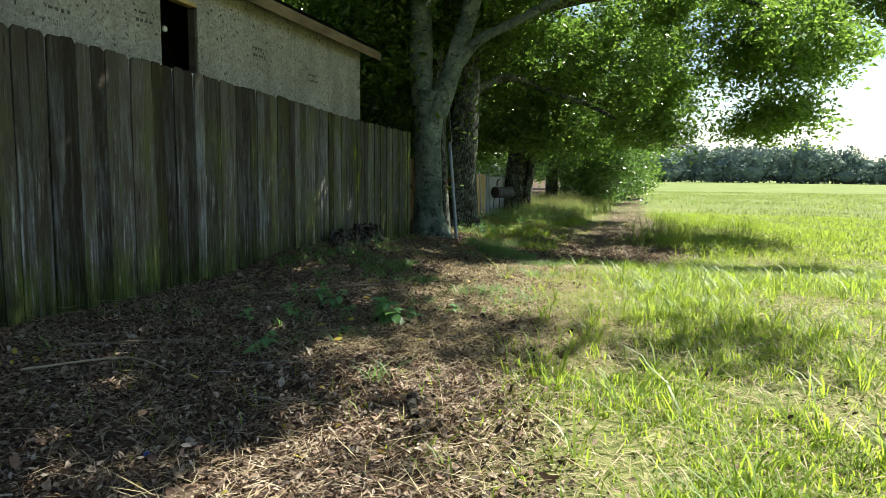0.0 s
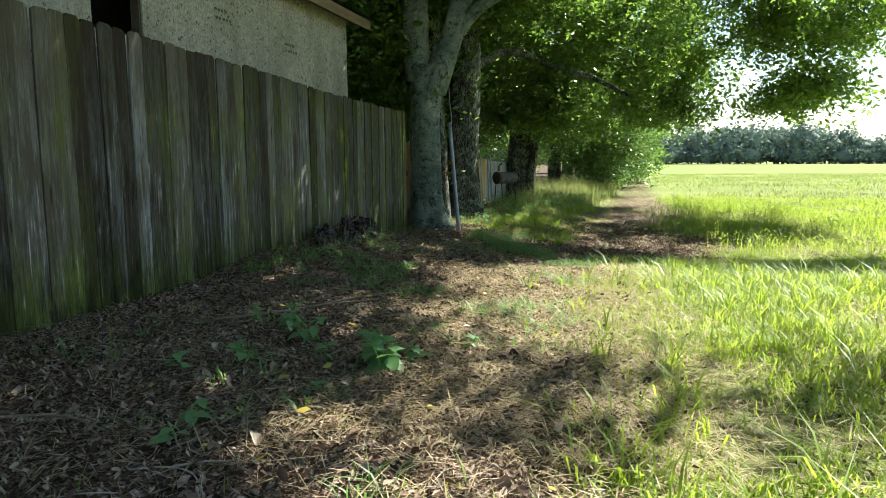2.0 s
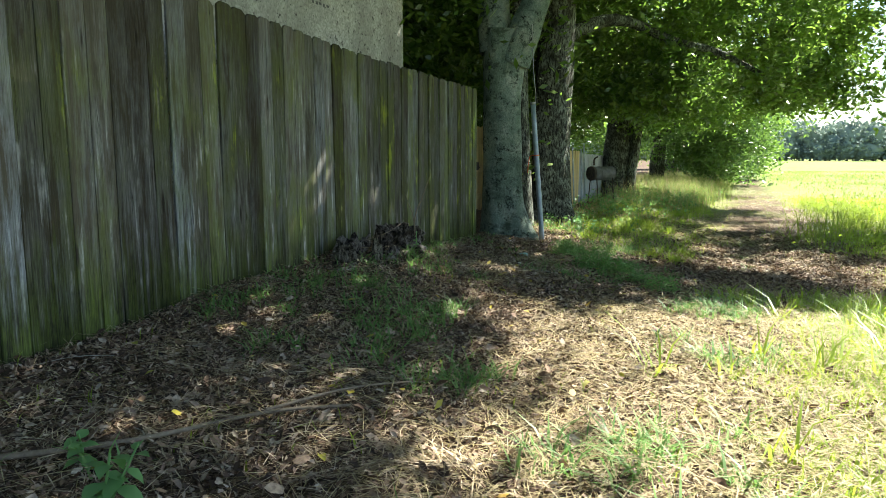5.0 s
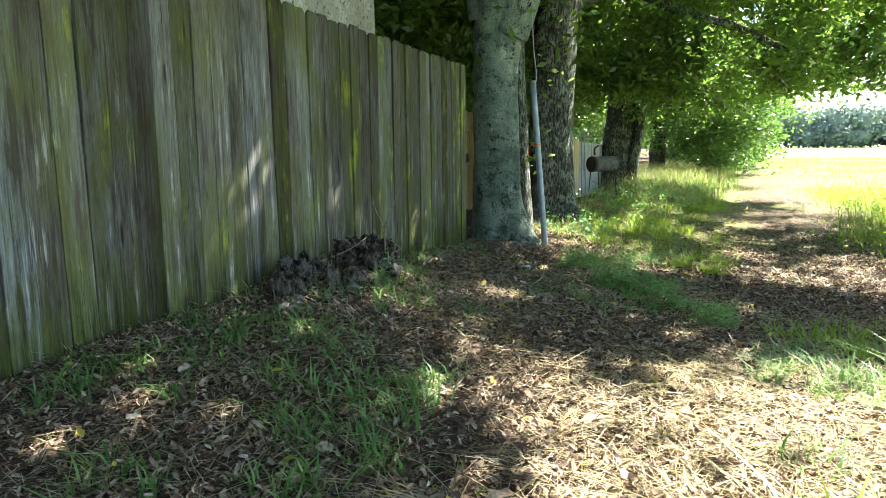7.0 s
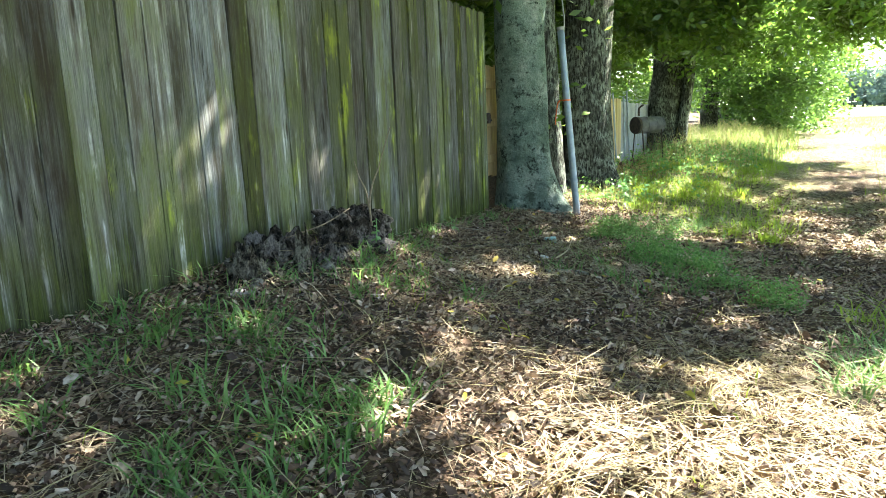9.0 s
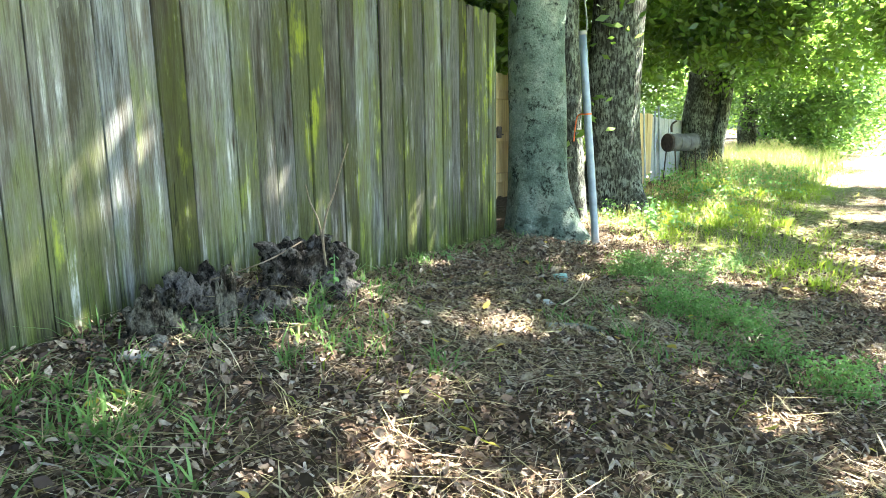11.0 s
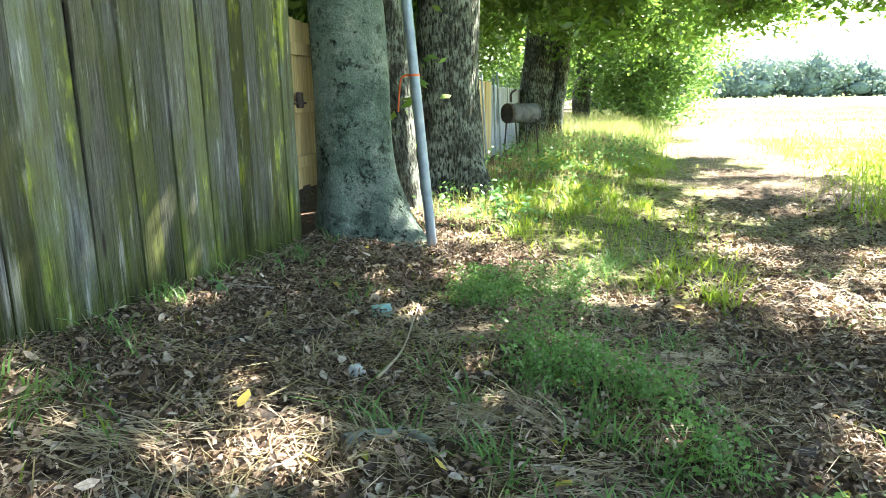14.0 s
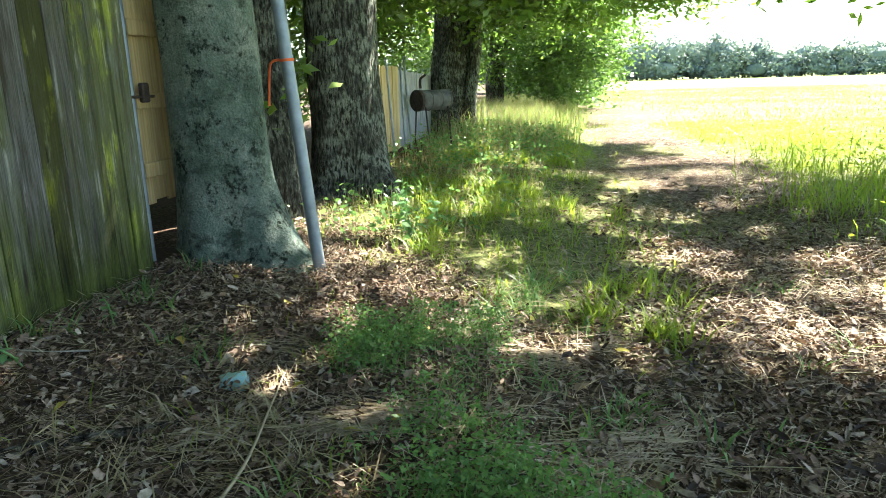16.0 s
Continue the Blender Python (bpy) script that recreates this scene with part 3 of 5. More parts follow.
def build_house():
    w0, w1, wz0, wz1 = 7.42, 8.08, 2.19, 3.03
    y_end, top = 13.12, 3.36
    cuts = [(-4.0, -2.1), (-2.1, 0.32), (0.32, 2.75), (2.75, 5.18), (5.18, w0), (w1, 10.52), (10.52, y_end)]
    for a, b in cuts:
        under(house, "wall_panel", box(bmesh.new(), (WX - 0.02, a + 0.002, -0.1), (WX, b - 0.003, top), bevel=0.003), M_OSB)
    under(house, "wall_panel", box(bmesh.new(), (WX - 0.02, w0, -0.1), (WX, w1, wz0), bevel=0.003), M_OSB)
    under(house, "wall_panel", box(bmesh.new(), (WX - 0.02, w0, wz1), (WX, w1, top), bevel=0.003), M_OSB)
    under(house, "end_wall", box(bmesh.new(), (WX - 7, y_end - 0.02, -0.2), (WX - 0.022, y_end, top)), M_OSB)
    # made-up inner wall and ceiling, added to keep the window hole dark
    under(house, "inner_wall", box(bmesh.new(), (WX - 1.3, 4.0, 0), (WX - 1.2, 12.0, top - 0.02)), M_TIMBER)
    under(house, "ceiling_boards", box(bmesh.new(), (WX - 6.9, -3.9, top - 0.018), (WX - 0.03, y_end - 0.03, top + 0.02)), M_TIMBER)
    under(house, "back_wall", box(bmesh.new(), (WX - 7.1, -4, -0.2), (WX - 7, y_end, top)), M_OSB)
    under(house, "front_wall", box(bmesh.new(), (WX - 7, -4.02, -0.2), (WX - 0.022, -4, top)), M_OSB)
    window = under(house, "window", box(bmesh.new(), (WX - 0.12, w0 - 0.04, wz0 - 0.04), (WX - 0.022, w0 + 0.02, wz1 + 0.02), bevel=0.004), M_TIMBER, "open window hole with bare timber frame")
    for name, lo, hi, mat in (("jamb", (WX - 0.12, w1 - 0.02, wz0), (WX - 0.022, w1 + 0.04, wz1), M_TIMBER), ("lintel", (WX - 0.1, w0 + 0.02, wz1 - 0.05), (WX + 0.012, w1 - 0.02, wz1 - 0.003), M_PINE), ("sill", (WX - 0.12, w0 + 0.022, wz0 - 0.03), (WX + 0.02, w1 + 0.03, wz0 + 0.012), M_WHITE)):
        ob = part(name, box(bmesh.new(), lo, hi, bevel=0.003), mat, window)
        ob.matrix_parent_inverse = window.matrix_world.inverted()
    bm = bmesh.new()
    bmesh.ops.create_cone(bm, cap_ends=True, segments=16, radius1=0.035, radius2=0.03, depth=0.02, matrix=pose(WX + 0.01, 7.47, 2.62, 0, 90, 0))
    under(house, "vent_cap", bm, M_WHITE, "small white plastic cap")
    # roof with its fascia and soffit
    slope = 0.36
    bm = bmesh.new()
    e0, e1, ex = -4.3, 13.42, WX + 0.3
    vs = [bm.verts.new(c) for c in ((ex + 0.03, e0, top + 0.03), (ex + 0.03, e1, top + 0.03), (WX - 4, e1, top + 0.03 + slope * 4.3), (WX - 4, e0, top + 0.03 + slope * 4.3), (WX - 7.6, e0, top), (WX - 7.6, e1, top))]
    bm.faces.new((vs[0], vs[1], vs[2], vs[3]))
    bm.faces.new((vs[3], vs[2], vs[5], vs[4]))
    bmesh.ops.solidify(bm, geom=bm.faces[:], thickness=0.05)
    under(house, "roof", bm, M_SHINGLE)
    under(house, "fascia", box(bmesh.new(), (ex - 0.012, e0, top - 0.16), (ex + 0.012, e1, top - 0.005), bevel=0.004), M_FASCIA, "stained brown fascia board")
    under(house, "soffit", box(bmesh.new(), (WX + 0.003, e0, top - 0.03), (ex - 0.014, e1, top - 0.012)), M_FASCIA)
    # faded stamps on the sheathing
    r = random.Random(4)
    for y, z, n in ((7.0, 2.72, 3), (7.02, 2.64, 4), (9.3, 2.75, 4), (9.32, 2.66, 5), (10.95, 2.62, 4), (10.97, 2.53, 5), (5.9, 2.5, 4)):
        for i in range(n):
            a = y + i * 0.07
            under(house, "stamp", box(bmesh.new(), (WX + 0.001, a, z - r.uniform(0.01, 0.025)), (WX + 0.004, a + r.uniform(0.03, 0.055), z + 0.012)), M_INK)


build_house()


# ---- trees ----
def leaf_cloud(centres, per, spread, size, droop=0.3, seed=0, aspect=0.42):
    """Kite-shaped leaves scattered in small sprays round the centres."""
    r = np.random.default_rng(seed)
    n = len(centres) * per
    c = np.repeat(centres, per, 0) + r.normal(0, 1, (n, 3)) * np.array([spread, spread, spread * 0.7])
    d = r.normal(0, 1, (n, 3))
    d[:, 2] = d[:, 2] * 0.6 - droop
    d /= np.linalg.norm(d, axis=1)[:, None]
    s = np.cross(d, r.normal(0, 1, (n, 3)))
    s /= np.linalg.norm(s, axis=1)[:, None] + 1e-9
    length = (size * r.uniform(0.6, 1.25, n))[:, None]
    nrm = np.cross(d, s)
    v = np.empty((n, 4, 3))
    v[:, 0] = c - d * length * 0.5
    v[:, 1] = c + s * length * aspect * 0.5 + nrm * length * 0.06
    v[:, 2] = c + d * length * 0.5
    v[:, 3] = c - s * length * aspect * 0.5 + nrm * length * 0.06
    return v.reshape(-1, 3), np.arange(n * 4).reshape(n, 4)


# openings in the crowns through which the sun reaches the litter (x, y, radius) and the fence (y, z, radius)
GAPS_TRACK = ((1.25, 11.15, 0.2), (1.5, 11.08, 0.14), (1.25, 14.6, 0.25), (1.95, 14.75, 0.2), (3.35, 13.95, 0.24), (3.6, 13.65, 0.22), (0.17, 11.44, 0.13), (3.9, 17.3, 0.3), (3.2, 16.6, 0.26), (3.5, 18.7, 0.3), (4.2, 19.5, 0.3), (3.8, 20.9, 0.4), (2.2, 13.25, 0.11), (2.36, 13.28, 0.1), (1.6, 12.43, 0.09), (1.74, 12.5, 0.08), (0.2, 12.44, 0.15), (3.2, 15.3, 0.25), (1.26, 12.67, 0.12), (1.45, 18.4, 0.25), (0.79, 9.21, 0.12), (1.62, 8.95, 0.09), (2.35, 8.7, 0.2), (2.8, 9.0, 0.26), (2.65, 10.6, 0.2), (2.95, 10.2, 0.2), (2.3, 11.0, 0.12), (1.75, 8.7, 0.12), (3.15, 8.9, 0.42), (2.36, 9.58, 0.07), (2.8, 11.2, 0.25), (3.1, 11.8, 0.3))
GAPS_LITTER = ((2.73, 4.63, 0.15), (3.22, 4.07, 0.2), (3.01, 3.52, 0.2), (3.34, 3.44, 0.15), (2.56, 8.2, 0.25), (3.43, 7.9, 0.4), (3.4, 6.95, 0.35), (3.16, 4.81, 0.13), (2.7, 4.57, 0.12), (3.3, 5.46, 0.1))
GAPS_FENCE = ((9.97, 0.88, 0.08), (10.03, 0.64, 0.06), (10.92, 0.7, 0.08), (10.98, 0.5, 0.08), (12.34, 0.66, 0.06), (12.37, 0.5, 0.06), (12.4, 0.28, 0.07), (12.58, 0.25, 0.12), (12.45, 0.04, 0.06), (13.95, 0.92, 0.08), (11.42, 1.47, 0.07), (11.59, 1.36, 0.06), (12.78, 0.12, 0.13))
fleck = random.Random(19)
FLECKS = [(fleck.uniform(0.8, 5.6), fleck.uniform(14.4, 25.0), fleck.uniform(0.1, 0.34)) for _ in range(120)] + [(fleck.uniform(0.2, 3.0), fleck.uniform(3.0, 14.0), fleck.uniform(0.05, 0.1)) for _ in range(46)] + [(fleck.uniform(1.0, 3.2), fleck.uniform(2.6, 5.4), fleck.uniform(0.07, 0.15)) for _ in range(22)]
GAPS = [(x, y, float(ground_z(x, y)), r, 0.85) for x, y, r in FLECKS]
GAPS += [(x, y, float(ground_z(x, y)), r, 0.9) for x, y, r in GAPS_TRACK + GAPS_LITTER] + [(0.0, y, z, r, 0.8) for y, z, r in GAPS_FENCE]


def thinned(v, f):
    """Leaves, fewer of them in the crowns' openings."""
    c = v[f].mean(1)
    stay = np.ones(len(f))
    d = np.array(sun_dir)
    for x, y, z, r, share in GAPS:
        o = c - np.array((x, y, z))
        o -= (o @ d)[:, None] * d
        stay *= 1 - share * np.exp(-((o * o).sum(1) / (r * r)) ** 1.5)
    return v, f[np.random.default_rng(len(f)).uniform(0, 1, len(f)) < stay]


def in_blobs(blobs, n, seed, shell=0.55):
    """Places in ellipsoids (centre, radii, share), thicker towards the skin."""
    got = []
    share = sum(b[2] for b in blobs)
    for i, (c, rad, w) in enumerate(blobs):
        r = np.random.default_rng(seed * 50 + i)
        k = max(1, int(round(n * w / share)))
        p = r.normal(0, 1, (k, 3))
        p /= np.linalg.norm(p, axis=1)[:, None]
        p *= (r.uniform(0, 1, k) ** (1 / 3) * (1 - shell) + shell * r.uniform(0.7, 1.05, k))[:, None]
        got.append(p * np.array(rad) + np.array(c))
    return np.concatenate(got)


def boughs(blobs, count, sprays, seed, wide=0.42):
    """Centres of leaf sprays, gathered into flat drooping boughs with gaps between them."""
    r = np.random.default_rng(seed + 1)
    c = in_blobs(blobs, count, seed)
    k = len(c)
    size = r.uniform(0.6, 1.5, k)
    o = r.normal(0, 1, (k, sprays, 3)) * (np.array([wide, wide, wide * 0.42]) * size[:, None])[:, None, :]
    o[:, :, 2] -= 0.35 * np.hypot(o[:, :, 0], o[:, :, 1])
    return (c[:, None, :] + o).reshape(-1, 3)


def tree(label, foot, trunk_parts, blobs, count, sprays, per, size, bark, leaf, seed, droop=0.3, wide=0.42, more=()):
    t = base("tree", pose(*foot), label, "tree", "trees along the fence line")
    inv = t.matrix_world.inverted()
    for i, (path, radii, flare, *toes) in enumerate(trunk_parts):
        v, f = tube(path, radii, 56 if toes else 28 if radii[0] > 0.1 else 8, 0.1 if toes else 0.16 if radii[0] > 0.1 else 0.1, seed + i * 3.1, flare, toes=toes)
        ob = put("trunk" if i == 0 else "root" if path[-1][2] < 0 else "limb", fast_mesh("trunk", v, f), bark, t, shade=True)
        ob.matrix_parent_inverse = inv
    v, f = thinned(*leaf_cloud(boughs(blobs, count, sprays, seed, wide), per, max(0.14, size), size, droop, seed))
    ob = put("crown", fast_mesh("crown", v, f), leaf, t)
    ob.matrix_parent_inverse = inv
    # extra boughs: unseen shade casters, and one crown edge coloured as if sunlit
    for k, (extra, n, thick, many, big, kind) in enumerate(more):
        v, f = thinned(*leaf_cloud(boughs(extra, n, thick, seed + 90 + k, 0.45 if big > 0.15 else 0.34), many, max(0.14, big), big, droop, seed + k))
        ob = put("crown", fast_mesh("crown", v, f), kind, t, "extra boughs: added shade casters and a brightened crown edge")
        ob.matrix_parent_inverse = inv
    return t


# unseen boughs added over track, fence and roof to cast shade (centre, radii, share)
NEAR_SHADE_BOUGHS = [((3.2, 5.5, 7.0), (2.4, 3.4, 0.6), 50), ((2.6, 0.5, 7.0), (2.6, 3.0, 0.6), 26), ((3.2, 11.0, 6.8), (1.4, 2.6, 0.6), 20), ((0.4, 9.0, 7.4), (2.2, 4.5, 0.7), 36), ((5.0, 7.3, 7.0), (1.2, 2.4, 0.5), 17), ((2.0, 7.0, 5.6), (1.6, 4.0, 0.5), 26), ((1.0, 4.5, 5.4), (1.7, 3.2, 0.5), 34), ((1.5, 12.6, 6.5), (1.3, 2.4, 0.5), 26), ((5.0, 10.0, 7.0), (0.8, 0.9, 0.4), 14)]
FAR_SHADE_BOUGHS = [((4.4, 13.0, 7.0), (0.9, 1.2, 0.4), 9), ((4.5, 14.1, 7.0), (0.7, 0.5, 0.3), 4), ((8.2, 9.95, 7.0), (0.3, 0.2, 0.1), 1), ((6.95, 10.1, 7.0), (0.3, 0.3, 0.1), 1), ((6.2, 15.2, 7.0), (0.5, 0.3, 0.3), 2), ((1.3, 14.2, 7.2), (0.9, 1.4, 0.3), 16), ((5.3, 7.9, 6.9), (0.6, 0.6, 0.3), 6), ((-2.2, 11.5, 6.6), (1.8, 2.4, 1.0), 26), ((-3.6, 9.0, 7.6), (3.0, 4.5, 1.0), 50)]
tree("forked tree with smooth lichen-grey trunk beside the fence end", (0.22, 14.6, -0.35), [
    ([(0.24, 14.58, -0.4), (0.23, 14.6, -0.1), (0.21, 14.62, 0.35), (0.22, 14.6, 1.3), (0.2, 14.6, 1.9), (0.26, 14.6, 2.75)], [0.33, 0.305, 0.288, 0.282, 0.278, 0.32], 0.12, (-0.42, 1.55, 0.4, 0.5), (-1.75, 0.3, 0.3, 0.35), (1.3, 0.7, 0.4, 0.5), (2.9, 0.25, 0.3, 0.4)),
    ([(0.12, 14.6, 2.45), (0.05, 14.62, 3.2), (0.04, 14.62, 4.6), (-0.15, 14.8, 7.0), (-0.5, 15.2, 9)], [0.26, 0.23, 0.21, 0.13, 0.05], 0),
    ([(0.36, 14.58, 2.3), (0.66, 14.55, 3.0), (0.86, 14.5, 3.55), (1.12, 14.5, 4.4), (1.8, 14.1, 6.5), (2.5, 13.6, 8.5)], [0.26, 0.2, 0.18, 0.17, 0.11, 0.04], 0),
    ([(0.9, 14.5, 3.3), (1.35, 14.45, 3.75), (2.5, 14.4, 4.25), (4.4, 14.0, 5.3), (6.2, 13.5, 6.6)], [0.11, 0.1, 0.08, 0.06, 0.03], 0),
    # the next two limbs are unseen, made up to carry the shade boughs
    ([(1.35, 14.35, 5.0), (2.6, 11.0, 6.5), (3.6, 8.0, 7.0), (4.0, 5.0, 7.2)], [0.11, 0.09, 0.07, 0.03], 0),
    ([(1.5, 14.25, 5.6), (4.5, 14.6, 6.9), (7.5, 15.2, 7.2), (10.0, 15.5, 7.1)], [0.1, 0.08, 0.06, 0.03], 0),
], [((0.2, 15.4, 6.6), (2.8, 2.4, 2.0), 30), ((3.2, 15.2, 5.9), (2.6, 1.5, 1.0), 16), ((0.3, 16.5, 4.7), (1.5, 1.2, 1.0), 18), ((9.0, 15.4, 4.5), (0.8, 0.8, 0.5), 6)],
    84, 30, 19, 0.155, M_SMOOTH_BARK, M_LEAF, 11, wide=0.33,
    more=[(NEAR_SHADE_BOUGHS + FAR_SHADE_BOUGHS, 366, 26, 16, 0.2, M_LEAF),
          # more high boughs out of view, placed to shade track and fence
          ([((8.0, 15.5, 7.0), (3.2, 0.9, 0.4), 22), ((6.6, 16.8, 6.9), (1.9, 1.2, 0.5), 26), ((2.6, 16.0, 6.3), (1.2, 1.2, 0.5), 10), ((4.1, 17.9, 6.9), (1.3, 1.2, 0.4), 14)], 72, 24, 15, 0.19, M_LEAF)])
tree("thick tree with furrowed ivy-flecked bark", (0.36, 17.0, -0.35), [
    ([(0.36, 17.05, -0.4), (0.36, 17.05, 0.1), (0.37, 17.0, 1.3), (0.42, 17.0, 2.6), (0.5, 17.1, 4.2), (0.6, 17.3, 7.0)], [0.39, 0.36, 0.34, 0.33, 0.25, 0.1], 0.25, (-0.6, 1.1, 0.42, 0.4), (-1.9, 0.5, 0.35, 0.35), (0.9, 0.6, 0.4, 0.4), (2.6, 0.5, 0.35, 0.4)),
    ([(0.2, 15.7, -0.4), (0.18, 15.7, 0.3), (0.16, 15.7, 1.2), (0.12, 15.7, 2.4), (0.0, 15.9, 4.6)], [0.26, 0.2, 0.17, 0.15, 0.1], 0.15),
    ([(0.5, 17.1, 3.0), (1.2, 18.6, 3.55), (2.2, 19.7, 3.25), (3.0, 20.0, 3.03), (3.9, 20.1, 2.55)], [0.13, 0.11, 0.08, 0.07, 0.04], 0),
    ([(0.6, 17.2, 4.4), (3.0, 18.6, 5.4), (6.0, 19.4, 5.6), (8.2, 19.6, 4.8)], [0.12, 0.1, 0.07, 0.03], 0),
], [((1.0, 20.6, 4.8), (2.0, 1.4, 1.8), 36), ((3.8, 21.2, 4.8), (1.6, 1.4, 1.6), 20), ((-0.8, 18.8, 4.8), (1.8, 1.8, 2.4), 30), ((4.6, 19.8, 2.6), (0.7, 0.5, 0.5), 7), ((1.7, 19.4, 2.5), (1.2, 0.7, 0.6), 11)],
    120, 30, 18, 0.155, M_ROUGH_BARK, M_LEAF, 23, wide=0.33,
    # right crown edge, brightened by its leaf colour to look sunlit
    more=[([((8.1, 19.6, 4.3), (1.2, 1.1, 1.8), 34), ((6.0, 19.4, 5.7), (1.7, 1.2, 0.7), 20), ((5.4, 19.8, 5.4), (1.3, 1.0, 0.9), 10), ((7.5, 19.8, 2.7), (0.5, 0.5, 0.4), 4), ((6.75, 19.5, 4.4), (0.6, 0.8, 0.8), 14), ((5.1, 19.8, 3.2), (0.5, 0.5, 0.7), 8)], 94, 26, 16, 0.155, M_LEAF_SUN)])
tree("dark old tree with a pale leaning second stem", (0.4, 25.2, -0.35), [
    ([(0.35, 25.2, -0.4), (0.35, 25.2, 0.4), (0.4, 25.2, 1.6), (0.45, 25.2, 3.0), (0.4, 25.4, 6.5)], [0.46, 0.41, 0.38, 0.33, 0.14], 0.35),
    ([(0.72, 25.0, -0.4), (0.78, 25.0, 0.4), (0.9, 25.0, 1.4), (1.0, 25.1, 2.6), (1.6, 25.2, 4.2)], [0.17, 0.14, 0.13, 0.12, 0.06], 0.3),
    ([(0.5, 25.2, 2.4), (2.2, 24.6, 3.5), (4.2, 24.2, 3.3), (5.6, 23.8, 2.6)], [0.15, 0.13, 0.1, 0.05], 0),
], [((1.2, 25.0, 4.6), (2.6, 2.0, 2.0), 40), ((4.0, 24.6, 4.5), (2.4, 2.0, 1.8), 40), ((4.6, 23.8, 4.6), (0.9, 1.5, 1.6), 16), ((2.2, 24.8, 2.4), (1.3, 1.0, 0.6), 12), ((4.4, 25.0, 2.6), (1.2, 1.0, 0.7), 12)],
    130, 28, 19, 0.155, M_ROUGH_BARK, M_LEAF, 31, wide=0.34,
    # treetops out of view, added to shade the crowns and track below
    more=[([((0.6, 22.5, 8.2), (2.6, 5.0, 0.9), 60), ((-3.0, 22.0, 9.0), (3.0, 5.0, 1.0), 44), ((7.6, 23.2, 7.0), (1.7, 2.6, 0.5), 15)], 119, 24, 16, 0.2, M_LEAF)])
for k, (tx, ty, hgt) in enumerate(((0.9, 31.5, 6.5), (0.8, 39.0, 7.0), (0.9, 48.0, 7.5), (0.2, 60.0, 8.5), (-0.5, 75.0, 9.0))):
    grow = 1 + k * 0.12
    tree("leafy tree with boughs drooping to the ground", (tx, ty, -0.35), [
        ([(tx, ty, -0.5), (tx, ty, 1.0), (tx + 0.2, ty, 3.0), (tx + 0.1, ty, hgt * 0.8)], [0.32, 0.26, 0.22, 0.06], 0.3),
        ([(tx + 0.1, ty, 1.6), (tx + 1.4, ty - 0.6, 2.6), (tx + 3.0, ty - 1.0, 2.6)], [0.1, 0.08, 0.03], 0),
    ], [((tx + 0.4, ty, hgt * 0.62), (2.6 * grow, 2.4 * grow, hgt * 0.36), 40), ((tx + 2.3 * grow, ty - 0.5, hgt * 0.45), (1.4 * grow, 2.0 * grow, hgt * 0.3), 32), ((tx + 1.9 * grow, ty, 1.4), (1.2 * grow, 1.6 * grow, 1.1), 22), ((tx - 2.0, ty, hgt * 0.5), (2.2, 2.5, hgt * 0.4), 18)],
        112, 20, 15, 0.165 * (1 + 0.25 * k), M_ROUGH_BARK, M_LEAF_LIGHT if k < 2 else M_LEAF, 41 + k, wide=0.5 * grow)
# the tree at (-4.6, 14.9) is added unseen, blocking sky from the trunk
for k, (tx, ty, hgt) in enumerate(((-2.4, 16.8, 6.5), (-4.6, 14.9, 7.5), (-2.4, 18.6, 7.5), (-4.6, 22.5, 8.5), (-2.6, 28.0, 8.0), (-8.0, 19.0, 8.5))):
    tree("dark leafy tree in a partly added row behind the fences", (tx, ty, -0.3), [
        ([(tx, ty, -0.5), (tx + 0.1, ty, 1.5), (tx, ty, 3.5), (tx + 0.2, ty, hgt * 0.8)], [0.28, 0.22, 0.2, 0.06], 0.3),
    ], [((tx, ty, hgt * 0.6), (2.3, 2.2, hgt * 0.36), 50), ((tx + 0.5, ty - 1.0, 3.0), (1.7, 1.5, 1.1), 30), ((tx, ty, 1.2), (1.6, 1.2, 0.8), 10)] + ([((-1.4, 14.9, 4.2), (0.8, 0.8, 1.5), 34)] if k == 0 else []),
        100, 22, 14, 0.17, M_ROUGH_BARK, M_LEAF, 61 + k, wide=0.5)


